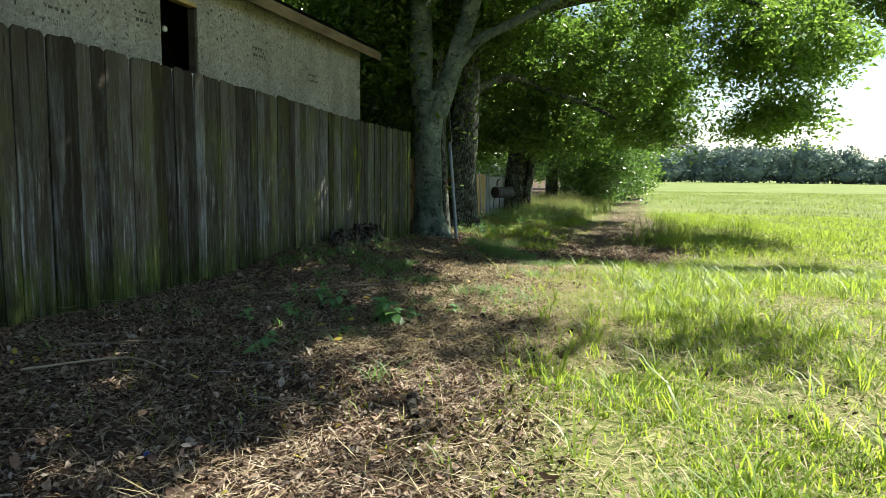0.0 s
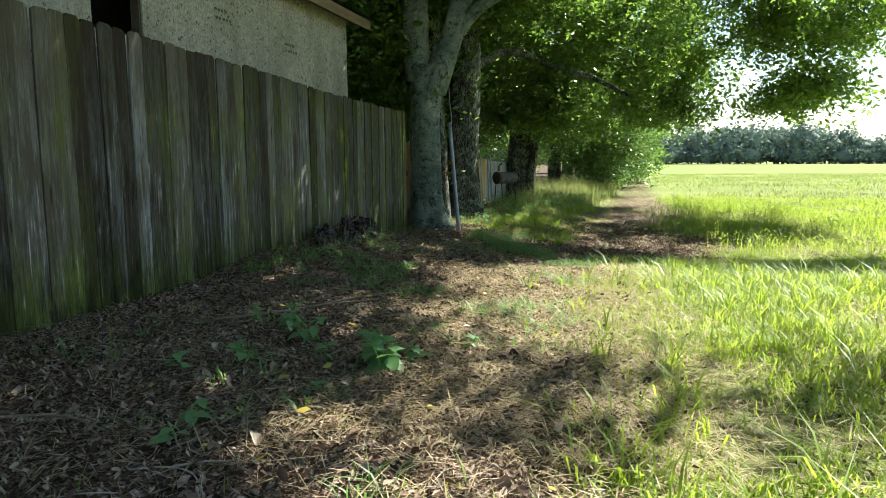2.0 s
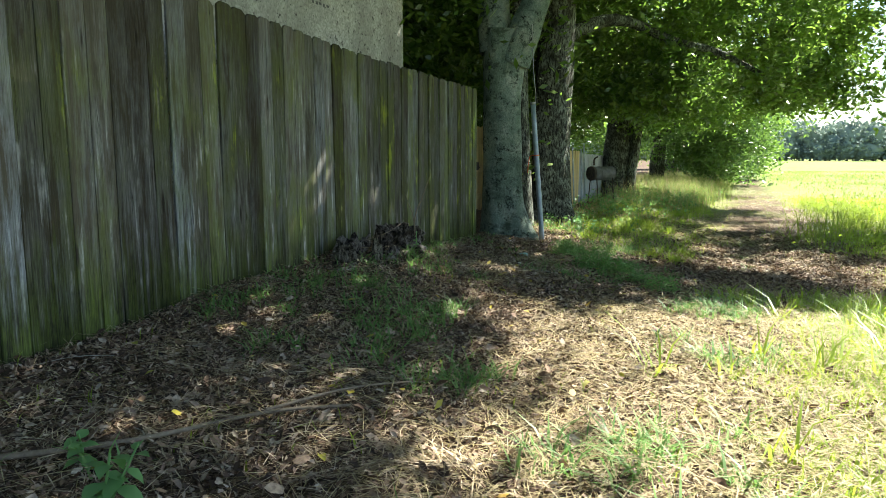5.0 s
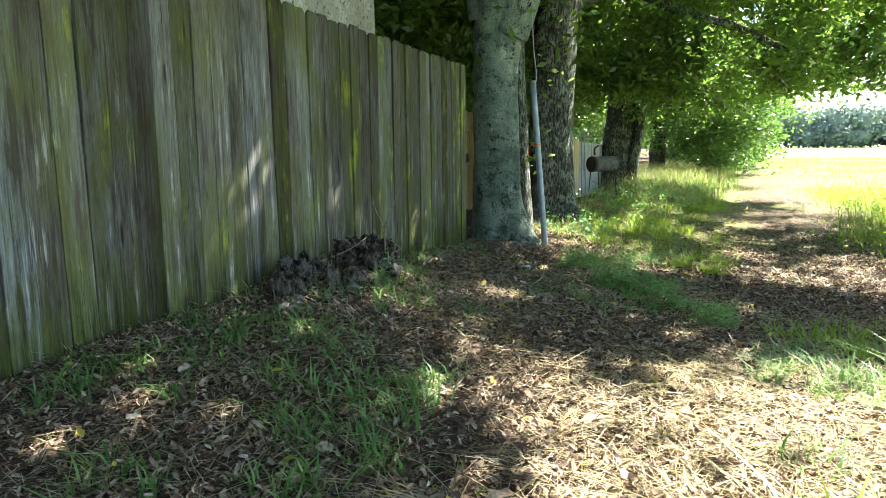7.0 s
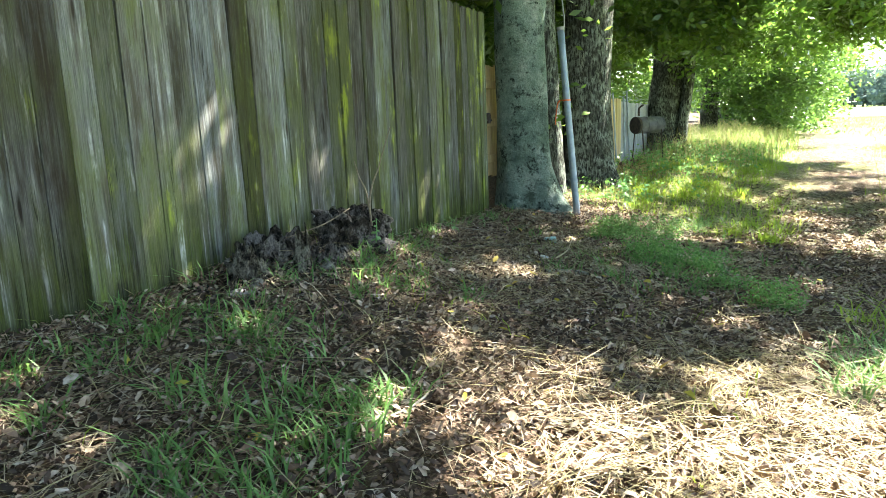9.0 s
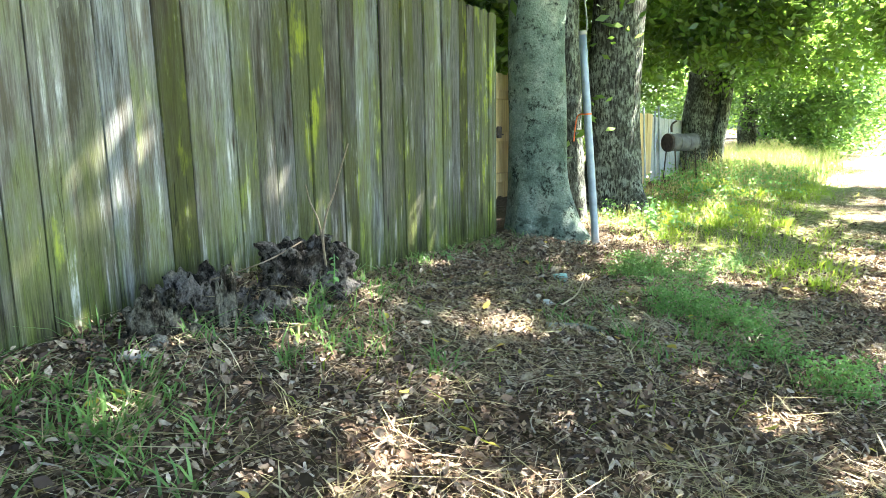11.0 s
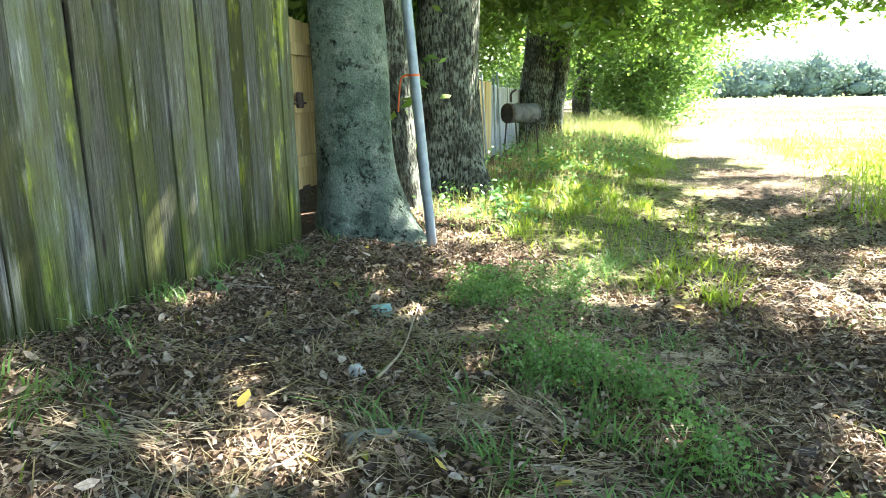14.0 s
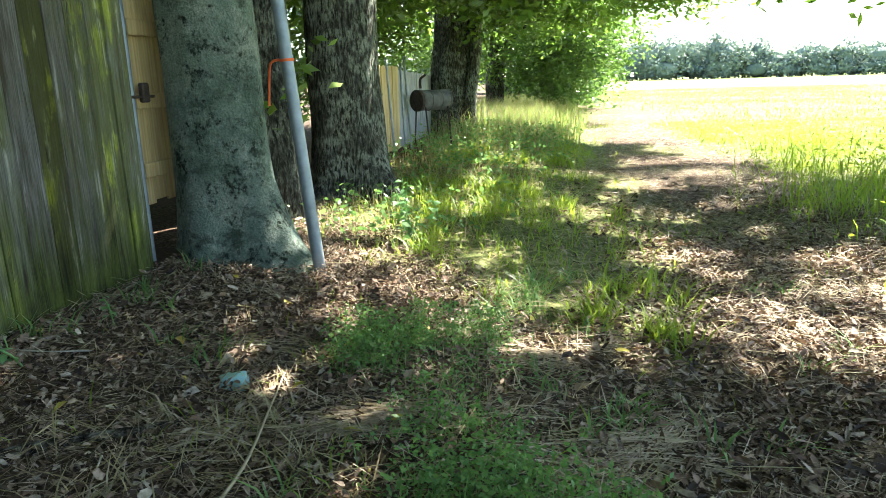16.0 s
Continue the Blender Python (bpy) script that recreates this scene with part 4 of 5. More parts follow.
# ---- far woods across the field ----
def far_woods():
    r = np.random.default_rng(3)
    blobs, trunks = [], []
    for row in range(2):
        x = -260.0
        while x < 420:
            h = r.uniform(7.0, 10.4) + 1.6 * math.sin(x * 0.045) + (2.2 if abs(x - 52) < 4 and row == 0 else 0)
            w = r.uniform(3.5, 6.0)
            y = 232 + row * 9 + r.uniform(-2, 2)
            blobs.append(((x, y, h * 0.55), (w, w * 0.8, h * 0.45), w * h))
            blobs.append(((x + r.uniform(-3, 3), y - 2.5, h * 0.22), (w * 1.1, w * 0.6, h * 0.25), w * h * 0.7))
            trunks.append(tube([(x, y + 1, -0.8), (x + 0.3, y + 1, h * 0.5)], [0.3, 0.2], 6))
            x += w * r.uniform(0.8, 1.3)
    core = []
    for (bx, by, bz), (rx, ry, rz), w in blobs:
        a = np.linspace(0, 2 * np.pi, 10, endpoint=False)
        for u in (-0.95, -0.6, -0.15, 0.3, 0.65, 0.9, 0.99):
            q = math.sqrt(1 - u * u) * r.uniform(0.4, 0.74, 10)
            core.append(np.stack([bx + np.cos(a) * rx * q, by + np.sin(a) * ry * q, bz + rz * (u * 0.66 - (0.3 if u < -0.5 else 0)) * r.uniform(0.93, 1.03, 10)], 1))
    cv = np.concatenate(core)
    cf = [(b * 70 + i * 10 + k, b * 70 + i * 10 + (k + 1) % 10, b * 70 + i * 10 + 10 + (k + 1) % 10, b * 70 + i * 10 + 10 + k) for b in range(len(blobs)) for i in range(6) for k in range(10)]
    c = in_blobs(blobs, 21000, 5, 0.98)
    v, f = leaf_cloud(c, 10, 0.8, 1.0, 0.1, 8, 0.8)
    # leaves and inner hull share the haze-coloured material
    ob = tagged(put("far_woods", fast_mesh("far_woods", v, f), M_WOODS), "line of woods across the field, haze put into its colour", "woods", kind="stuff")
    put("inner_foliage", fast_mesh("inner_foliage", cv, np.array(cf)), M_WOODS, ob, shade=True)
    v, f = join_arrays(trunks)
    put("far_trunks", fast_mesh("far_trunks", v, f), M_ROUGH_BARK, ob)


far_woods()


# ---- pipe, gate, second fence, smoker ----
def rod(p0, p1, radius, segs=14, rim=0.0):
    v, f = tube([p0, p1], [radius, radius], segs)
    bm = bmesh.new()
    vs = [bm.verts.new(c) for c in v]
    for q in f:
        bm.faces.new([vs[i] for i in q])
    bm.faces.new(vs[-segs:])
    bm.faces.new(vs[:segs][::-1])
    for face in bm.faces:
        face.smooth = len(face.verts) == 4
    return bm


pipe = base("steel_post", pose(0.945, 14.25, -0.27), "leaning galvanised steel post beside the tree", "post")
under(pipe, "tube", rod((0.953, 14.25, -0.42), (0.767, 14.27, 1.66), 0.036, 20), M_GALV)
under(pipe, "cap", rod((0.767, 14.27, 1.655), (0.764, 14.27, 1.69), 0.039, 20), M_GREY_STEEL, "dull rounded metal cap")
under(pipe, "cord", rod((0.831, 14.263, 0.94), (0.83, 14.263, 0.955), 0.041, 18), M_ORANGE, "strand of orange cord")
for name, pts, mat in (("cord", [(0.8, 14.23, 0.95), (0.74, 14.25, 0.93), (0.71, 14.28, 0.82), (0.7, 14.28, 0.7)], M_ORANGE), ("wire", [(0.77, 14.28, 1.55), (0.8, 14.29, 1.75), (0.76, 14.3, 2.1), (0.7, 14.4, 2.8)], M_GREY_STEEL)):
    v, f = tube(pts, [0.007] * 4, 6)
    put(name, fast_mesh(name, v, f), mat, pipe).matrix_parent_inverse = pipe.matrix_world.inverted()

GX = -0.14
gate = base("gate", pose(GX, 14.8, 0.1), "new pine gate with cross rails and a black latch", "gate")


def build_gate():
    y, i = 14.27, 0
    while y < 15.4:
        under(gate, "board", box(bmesh.new(), (GX - 0.018, y + 0.002, 0.12 + 0.02 * (i % 2)), (GX, y + 0.138, 1.39 - 0.01 * (i % 3)), bevel=0.003), M_PINE)
        y += 0.142
        i += 1
    for z in (0.29, 0.7, 1.12):
        under(gate, "rail", box(bmesh.new(), (GX + 0.002, 14.275, z), (GX + 0.038, y - 0.01, z + 0.088), bevel=0.004), M_PINE)
    latch = under(gate, "latch", box(bmesh.new(), (GX + 0.04, 14.29, 0.735), (GX + 0.075, 14.36, 0.85), bevel=0.008), M_RUST, "black iron latch")
    bolt = part("bolt", rod((GX + 0.058, 14.2, 0.77), (GX + 0.058, 14.42, 0.77), 0.009, 10), M_RUST, latch)
    bolt.matrix_parent_inverse = latch.matrix_world.inverted()
    under(gate, "gate_post", rod((GX + 0.03, 14.225, -0.4), (GX + 0.03, 14.225, 1.42), 0.024), M_GALV, "thin galvanised gate post")


build_gate()


def barrel_smoker():
    s = base("barrel_smoker", pose(0.35, 22.4, -0.35), "dark steel barrel smoker on thin legs below a tree", "smoker")
    a, b = Vector((0.17, 22.1, 0.5)), Vector((0.6, 22.6, 0.5))
    d = (b - a).normalized()
    under(s, "drum", rod(a, b, 0.172, 24), M_DRUM)
    under(s, "end_lid", rod(a - d * 0.02, a + d * 0.04, 0.18, 24), M_RUST, "soot-black end lid")
    for u in (0.35, 0.68, 0.97):
        c = a.lerp(b, u)
        under(s, "hoop", rod(c - d * 0.012, c + d * 0.012, 0.178, 24), M_DRUM)
    for u, side in ((0.12, -1), (0.12, 1), (0.88, -1), (0.88, 1)):
        c = a.lerp(b, u)
        n = Vector((-d.y, d.x, 0)) * side
        under(s, "leg", rod((c.x + n.x * 0.12, c.y + n.y * 0.12, 0.42), (c.x + n.x * 0.2, c.y + n.y * 0.2, float(ground_z(c.x, c.y)) - 0.02), 0.014, 8), M_RUST)
    v, f = tube([(0.2, 22.3, 0.7), (0.2, 22.3, 0.85), (0.28, 22.35, 0.92)], [0.022, 0.02, 0.02], 10)
    put("handle", fast_mesh("handle", v, f), M_RUST, s).matrix_parent_inverse = s.matrix_world.inverted()


barrel_smoker()
for i, (a, b) in enumerate((((0.16, 20.2, -0.3), (0.1, 20.1, 1.15)), ((0.18, 20.9, -0.3), (0.12, 21.0, 1.1)), ((0.16, 21.5, -0.3), (0.14, 21.2, 1.2)))):
    p = base("metal_pole", pose(*a), "thin bluish metal pole propped against the fence", "pole", "poles against the fence")
    under(p, "tube", rod(a, b, 0.017, 10), M_GALV)


# ---- stumps and fallen wood ----
def stump(name, centre, radius, height, seed, mat, label, jag=0.5, segs=120, long=1.0):
    """A rotten stump: a crumbling ribbed shell with a broken rim round a hollow."""
    r = np.random.default_rng(seed)
    a = np.linspace(0, 2 * math.pi, segs, endpoint=False)
    z0 = float(ground_z(centre[0], centre[1])) - 0.06

    def wave(t, freq, at):
        return noise.noise(Vector((math.cos(t) * freq + seed, math.sin(t) * freq, at)))
    tops = np.array([0.78 + jag * (0.75 * wave(t, 1.1, 0.0) + 0.5 * wave(t, 2.6, 3.0) + 0.2 * wave(t, 6.0, 5.0)) for t in a])
    tops = height * np.clip(tops + r.uniform(-0.015, 0.015, segs), 0.15, 1.08)
    rows = []
    levels = [(0, 1.3), (0.08, 1.2), (0.16, 1.12), (0.24, 1.08)] + [(0.24 + 0.76 * u, 1.08 - 0.14 * u) for u in np.linspace(0.08, 1, 11)] + [(1.0, 0.84), (0.9, 0.78), (0.7, 0.76), (0.45, 0.68), (0.32, 0.36), (0.28, 0.02)]
    for i, (u, grow) in enumerate(levels):
        for k, t in enumerate(a):
            q = Vector((math.cos(t) * 4.5 + seed, math.sin(t) * 4.5, u * (tops[k] + 0.06) * 16))
            rib = 1 + 0.26 * noise.noise(q * 0.5) + 0.24 * noise.noise(q * 1.1) + 0.14 * noise.noise(q * 2.4) + 0.06 * noise.noise(q * 5.0)
            low = 0.03 * noise.noise(q * 1.2) + 0.012 * noise.noise(q * 3.0)
            rows.append((centre[0] + math.cos(t) * radius * grow * rib, centre[1] + math.sin(t) * radius * grow * rib * long, z0 + (tops[k] + 0.06) * u + low * (0 < i < len(levels) - 1)))
    n = len(levels)
    f = [(i * segs + k, i * segs + (k + 1) % segs, (i + 1) * segs + (k + 1) % segs, (i + 1) * segs + k) for i in range(n - 1) for k in range(segs)]
    return tagged(put(name, fast_mesh(name, np.array(rows), np.array(f)), mat, shade=True), label, "stump")


stump("tree_stump", (0.42, 10.68), 0.2, 0.22, 3, M_ROT, "dark rotten tree stump against the fence", 0.34, long=1.15)
stump("tree_stump", (0.34, 9.8), 0.09, 0.17, 8, M_ROT_PALE, "jagged rotten stump shell with pale splinters", 1.1, 110, 1.2)
stump("tree_stump", (0.54, 10.0), 0.036, 0.24, 12, M_ROT_PALE, "upright splintered stump spike", 0.8, 90, 1.3)
stump("tree_stump", (0.23, 10.08), 0.13, 0.17, 21, M_ROT, "low dark hollow stump by the fence", 0.9, 110, 1.4)
stump("tree_stump", (0.5, 10.26), 0.11, 0.08, 15, M_ROT, "low crumbling stump remnant in the litter", 0.9, 100, 1.2)


def stick(name, pts, radius, mat, label, category="stick"):
    v, f = tube(pts, [radius * (1 - 0.5 * i / (len(pts) - 1)) for i in range(len(pts))], 7, 0.3)
    return tagged(put(name, fast_mesh(name, v, f), mat, shade=True), label, category)


def lying(points, lift=0.015):
    return [(x, y, float(ground_z(x, y)) + lift) for x, y in points]


stick("twig", [(0.66, 10.53, 0.2), (0.674, 10.5, 0.34), (0.7, 10.5, 0.45), (0.745, 10.5, 0.54), (0.775, 10.5, 0.62), (0.84, 10.5, 0.775)], 0.0062, M_TWIG, "bare upright twig growing from a stump")
stick("twig", [(0.67, 10.505, 0.3), (0.65, 10.5, 0.42), (0.61, 10.5, 0.5), (0.585, 10.5, 0.585)], 0.0052, M_TWIG, "short bare twig growing from a stump")
stick("twig", [(0.5, 10.55, 0.3), (0.48, 10.3, 0.24), (0.4, 10.05, 0.2)], 0.0045, M_TWIG, "thin twig lying across a stump")
stick("branch", lying([(0.23, 12.6), (0.18, 12.85), (0.15, 13.1), (0.1, 13.45), (0.06, 13.75)]), 0.02, M_TWIG, "fallen branch along the foot of the fence", "branch")
stick("branch", lying([(0.62, 11.88), (0.7, 12.08), (0.86, 12.21), (1.08, 12.35)], 0.022), 0.026, M_ROT_PALE, "dark fallen branch with pale lichen in the litter", "branch")
stick("branch", lying([(1.49, 11.32), (1.57, 11.39), (1.66, 11.42), (1.75, 11.38)], 0.022), 0.024, M_LICHEN, "lichened grey branch on the litter", "branch")
stick("stick", lying([(1.43, 11.77), (1.42, 12.08), (1.35, 12.45), (1.3, 12.72)], 0.05), 0.006, M_STRAW, "long pale dry stalk on the litter")
stick("stick", lying([(2.05, 10.92), (2.15, 10.98), (2.28, 11.02)]), 0.011, M_ROT_PALE, "bleached curved stick on the litter")
stick("stick", lying([(1.2, 10.4), (1.35, 10.45), (1.52, 10.58)]), 0.008, M_STRAW, "pale dry stick on the litter")
stick("branch", lying([(1.25, 6.1), (1.55, 6.35), (1.8, 6.75), (2.05, 6.95)], 0.05), 0.012, M_TWIG, "thin dry branch lying in weeds", "branch")
stick("branch", lying([(1.8, 6.75), (1.95, 7.1), (2.15, 7.3)], 0.06), 0.008, M_TWIG, "pale forked twig lying in weeds", "branch")
stick("branch", lying([(1.1, 4.1), (1.6, 4.4), (2.0, 4.3)], 0.04), 0.01, M_TWIG, "thin dry branch on dark litter", "branch")
stick("branch", lying([(1.3, 3.6), (1.65, 3.95), (2.05, 3.8)], 0.05), 0.008, M_STRAW, "thin pale twig on dark litter", "branch")
twig_rng = random.Random(77)
for i in range(74):
    x, y = twig_rng.uniform(0.3, 3.2), twig_rng.uniform(2.2, 13.2)
    if i < 16:
        x, y = twig_rng.uniform(0.8, 2.4), twig_rng.uniform(2.2, 4.6)
    a, l, bend = twig_rng.uniform(0, 6.28), twig_rng.uniform(0.14, 0.42), twig_rng.uniform(-0.25, 0.25)
    pts = [(x + math.cos(a) * l * u - math.sin(a) * l * bend * math.sin(3.1 * u), y + math.sin(a) * l * u + math.cos(a) * l * bend * math.sin(3.1 * u)) for u in (0, 0.33, 0.66, 1)]
    tagged(stick("loose_twig", lying(pts, 0.022 + 0.02 * twig_rng.random()), twig_rng.uniform(0.0025, 0.005), M_TWIG_PALE if i % 2 else M_TWIG, "thin dry twig lying on dead leaves", "twig"), group="loose twigs on the litter")
stick("log", lying([(3.4, 3.82), (3.44, 3.68), (3.5, 3.54)], 0.03), 0.034, M_ROT_PALE, "short weathered piece of wood in straw", "wood")


def pebble(name, x, y, size, mat, label, category, seed):
    bm = bmesh.new()
    bmesh.ops.create_icosphere(bm, subdivisions=3, radius=1.0)
    for vert in bm.verts:
        w = 1 + 0.4 * noise.noise(vert.co * 1.4 + Vector((seed, 0, 0))) + 0.25 * noise.noise(vert.co * 4.0 + Vector((seed, 3, 0)))
        vert.co = Vector((vert.co.x * size[0] * w, vert.co.y * size[1] * w, vert.co.z * size[2] * w))
    me = bpy.data.meshes.new(name)
    bm.to_mesh(me)
    bm.free()
    ob = tagged(put(name, me, mat, shade=True), label, category)
    ob.location = (x, y, float(ground_z(x, y)) + size[2] * 0.5)
    return ob


pebble("stone", 0.45, 9.6, (0.07, 0.045, 0.02), M_STONE, "flat grey stone in dead leaves", "stone", 1)
for i, (x, y, size) in enumerate(((0.62, 10.12, 0.05), (0.68, 10.2, 0.04), (0.5, 9.86, 0.045), (0.46, 9.72, 0.04), (0.62, 10.36, 0.05), (0.7, 10.06, 0.03), (0.7, 10.44, 0.04), (0.42, 9.62, 0.035))):
    pebble("rotten_wood_lump", x, y, (size, size * 0.8, size * 0.8), M_ROT_PALE if i % 3 else M_WHITE_ROT, "pale crumbling lump of rotten wood", "wood", 20 + i)
pebble("paper_scrap", 1.29, 11.9, (0.036, 0.03, 0.028), M_WHITE, "crumpled scrap of white paper", "litter", 2)
pebble("plastic_scrap", 1.107, 12.7, (0.062, 0.05, 0.034), M_TEAL, "pale teal plastic scrap in dry grass", "litter", 3)
pebble("bottle_cap", 2.62, 2.92, (0.018, 0.018, 0.012), M_BLUE, "blue plastic bottle cap", "litter", 4)


crumbs = []
crumb_rng = random.Random(91)
for i in range(420):
    x, y = crumb_rng.gauss(0.48, 0.16), crumb_rng.gauss(10.15, 0.3)
    v, f = tube([(0, 0, -1), (0, 0, -0.4), (0, 0, 0.5), (0, 0, 1)], [0.25, 1, 0.8, 0.2], 6, 0.7, i)
    size = crumb_rng.uniform(0.006, 0.03)
    turn = np.array(Euler((crumb_rng.uniform(0, 3), crumb_rng.uniform(0, 3), crumb_rng.uniform(0, 6))).to_matrix())
    crumbs.append((v @ turn.T * size * np.array((1, 1, 0.7)) + np.array((max(0.06, x), y, float(ground_z(max(0.06, x), y)) + size * 0.4)), f))
tagged(put("wood_crumbs", fast_mesh("wood_crumbs", *join_arrays(crumbs)), M_ROT_PALE, shade=True), "crumbled rotten wood strewn round the stumps", "wood", kind="stuff")


# ---- broad-leaved weeds ----
def weed_leaf():
    bm = bmesh.new()
    rows = [(0.0, 0.006, 0.0), (0.18, 0.24, 0.03), (0.42, 0.34, 0.05), (0.7, 0.22, 0.02), (1.0, 0.004, -0.1)]
    prev = None
    for y, w, z in rows:
        row = [bm.verts.new((-w, y, z + w * 0.22)), bm.verts.new((0, y, z)), bm.verts.new((w, y, z + w * 0.22))]
        if prev:
            bm.faces.new((prev[0], prev[1], row[1], row[0]))
            bm.faces.new((prev[1], prev[2], row[2], row[1]))
        prev = row
    me = bpy.data.meshes.new("leaf")
    bm.to_mesh(me)
    bm.free()
    me.materials.append(M_WEED)
    me.polygons.foreach_set("use_smooth", np.ones(len(me.polygons), bool))
    return me


LEAF_ME = weed_leaf()


def weed(x, y, height, leaves, seed, size=0.1):
    r = random.Random(seed)
    z = float(ground_z(x, y))
    w = base("weed", pose(x, y, z), "broad-leaved green weed growing through dead leaves", "weed", "broad-leaved weeds")
    inv = w.matrix_world.inverted()
    for s in range(max(1, leaves // 7)):
        top = Vector((x + r.uniform(-0.1, 0.1), y + r.uniform(-0.1, 0.1), z + height * r.uniform(0.7, 1)))
        v, f = tube([(x, y, z - 0.02), ((x + top.x) / 2 + 0.01, (y + top.y) / 2, z + height * 0.5), tuple(top)], [0.005, 0.004, 0.003], 6)
        put("stem", fast_mesh("stem", v, f), M_WEED, w).matrix_parent_inverse = inv
        n = max(4, leaves // max(1, leaves // 7))
        for i in range(n):
            u = 0.3 + 0.7 * i / n
            p = Vector((x, y, z)).lerp(top, u)
            ob = new("leaf", LEAF_ME)
            ob.parent = w
            ob.matrix_parent_inverse = inv
            k = size * r.uniform(0.7, 1.15) * (1.15 - 0.5 * u)
            ob.matrix_basis = Matrix.Translation(p) @ Euler((radians(r.uniform(-55, 20)), radians(r.uniform(-20, 20)), radians(i * 137 + r.uniform(-30, 30)))).to_matrix().to_4x4() @ Matrix.Diagonal((k, k, k, 1))


for i, (x, y, h, n, s) in enumerate(((2.72, 5.35, 0.22, 18, 0.14), (2.6, 5.55, 0.22, 18, 0.14), (2.85, 5.6, 0.14, 9, 0.1), (2.1, 5.75, 0.22, 16, 0.11), (1.85, 5.95, 0.24, 18, 0.1), (2.3, 5.5, 0.14, 9, 0.08), (2.2, 4.45, 0.17, 8, 0.11), (2.3, 4.3, 0.1, 6, 0.09), (2.05, 5.2, 0.16, 10, 0.1), (1.75, 5.1, 0.14, 8, 0.09), (3.0, 5.9, 0.1, 7, 0.08), (1.5, 6.2, 0.16, 10, 0.08), (0.62, 10.62, 0.26, 12, 0.05), (0.3, 13.2, 0.14, 8, 0.06), (0.25, 12.7, 0.12, 8, 0.05), (2.5, 5.0, 0.1, 6, 0.07), (1.35, 15.0, 0.3, 14, 0.1), (1.5, 15.4, 0.34, 14, 0.1), (1.2, 15.5, 0.32, 14, 0.1), (1.1, 15.9, 0.36, 14, 0.1))):
    weed(x, y, h, n, 100 + i, s)


# ---- scattered ground cover ----
def scatter(n, x0, x1, y0, y1, density, seed):
    r = np.random.default_rng(seed)
    x, y = r.uniform(x0, x1, n), r.uniform(y0, y1, n)
    keep = r.uniform(0, 1, n) < density(x, y)
    return x[keep], y[keep]


def blades(x, y, height, width, seed, lean=0.5, sink=0.01):
    """Bent tapering blades of three triangles each."""
    r = np.random.default_rng(seed)
    n = len(x)
    z = ground_z(x, y) - sink
    a = r.uniform(0, 2 * np.pi, n)
    h = height * r.uniform(0.45, 1.2, n)
    l = h * lean * r.uniform(0.2, 1.3, n)
    w = width * r.uniform(0.6, 1.3, n)
    ca, sa = np.cos(a), np.sin(a)
    v = np.empty((n, 5, 3))
    for i, (u, side, up) in enumerate(((0, -1, 0), (0, 1, 0), (0.35, -0.8, 0.62), (0.35, 0.8, 0.62), (1.0, 0, 0.92))):
        v[:, i, 0] = x + ca * l * u - sa * w * side * 0.5
        v[:, i, 1] = y + sa * l * u + ca * w * side * 0.5
        v[:, i, 2] = z + h * up
    k = np.arange(n)[:, None] * 5
    f = np.concatenate([k + np.array([0, 1, 3]), k + np.array([0, 3, 2]), k + np.array([2, 3, 4])])
    return v.reshape(-1, 3), f


def flakes(x, y, length, aspect, seed, tilt=0.35, lift=0.012):
    """Curled dead leaves or straws lying about."""
    r = np.random.default_rng(seed)
    n = len(x)
    z = ground_z(x, y) + lift * r.uniform(0.0, 2.4, n)
    a = r.uniform(0, 2 * np.pi, n)
    d = np.stack([np.cos(a), np.sin(a), r.normal(0, tilt, n)], 1)
    d /= np.linalg.norm(d, axis=1)[:, None]
    up = np.stack([r.normal(0, tilt, n), r.normal(0, tilt, n), np.ones(n)], 1)
    s = np.cross(d, up)
    s /= np.linalg.norm(s, axis=1)[:, None]
    nrm = np.cross(s, d)
    L = (length * r.uniform(0.5, 1.4, n))[:, None]
    c = np.stack([x, y, z], 1)
    curl = L * r.uniform(-0.05, 0.22, n)[:, None] * min(1, aspect * 3)
    if aspect < 0.1:
        v = np.empty((n, 4, 3))
        v[:, 0], v[:, 2] = c - d * L * 0.5, c + d * L * 0.5
        v[:, 1], v[:, 3] = c + s * L * aspect * 0.5 + nrm * curl, c - s * L * aspect * 0.5 + nrm * curl
        return v.reshape(-1, 3), np.arange(n * 4).reshape(n, 4)
    wide = s * L * aspect * 0.5
    v = np.empty((n, 6, 3))
    bend = L * r.uniform(-0.15, 0.15, n)[:, None]
    v[:, 0], v[:, 3] = c - d * L * 0.5, c + d * L * 0.5 + s * bend
    v[:, 1] = c - d * L * 0.22 * r.uniform(0.3, 1.4, n)[:, None] + wide * r.uniform(0.6, 1.1, n)[:, None] + nrm * curl
    v[:, 2] = c + d * L * 0.26 * r.uniform(0.3, 1.4, n)[:, None] + wide * r.uniform(0.4, 1.0, n)[:, None] + nrm * curl * 0.8
    v[:, 4] = c + d * L * 0.2 * r.uniform(0.3, 1.4, n)[:, None] - wide * r.uniform(0.4, 1.0, n)[:, None] + nrm * curl * 0.7
    v[:, 5] = c - d * L * 0.24 * r.uniform(0.3, 1.4, n)[:, None] - wide * r.uniform(0.6, 1.1, n)[:, None] + nrm * curl
    k = np.arange(n)[:, None] * 6
    f = np.concatenate([k + np.array([0, 1, 2, 3]), k + np.array([0, 3, 4, 5])])
    return v.reshape(-1, 3), f


def stuff(name, made, mat, label, category):
    return tagged(put(name, fast_mesh(name, *made), mat), label, category, kind="stuff")


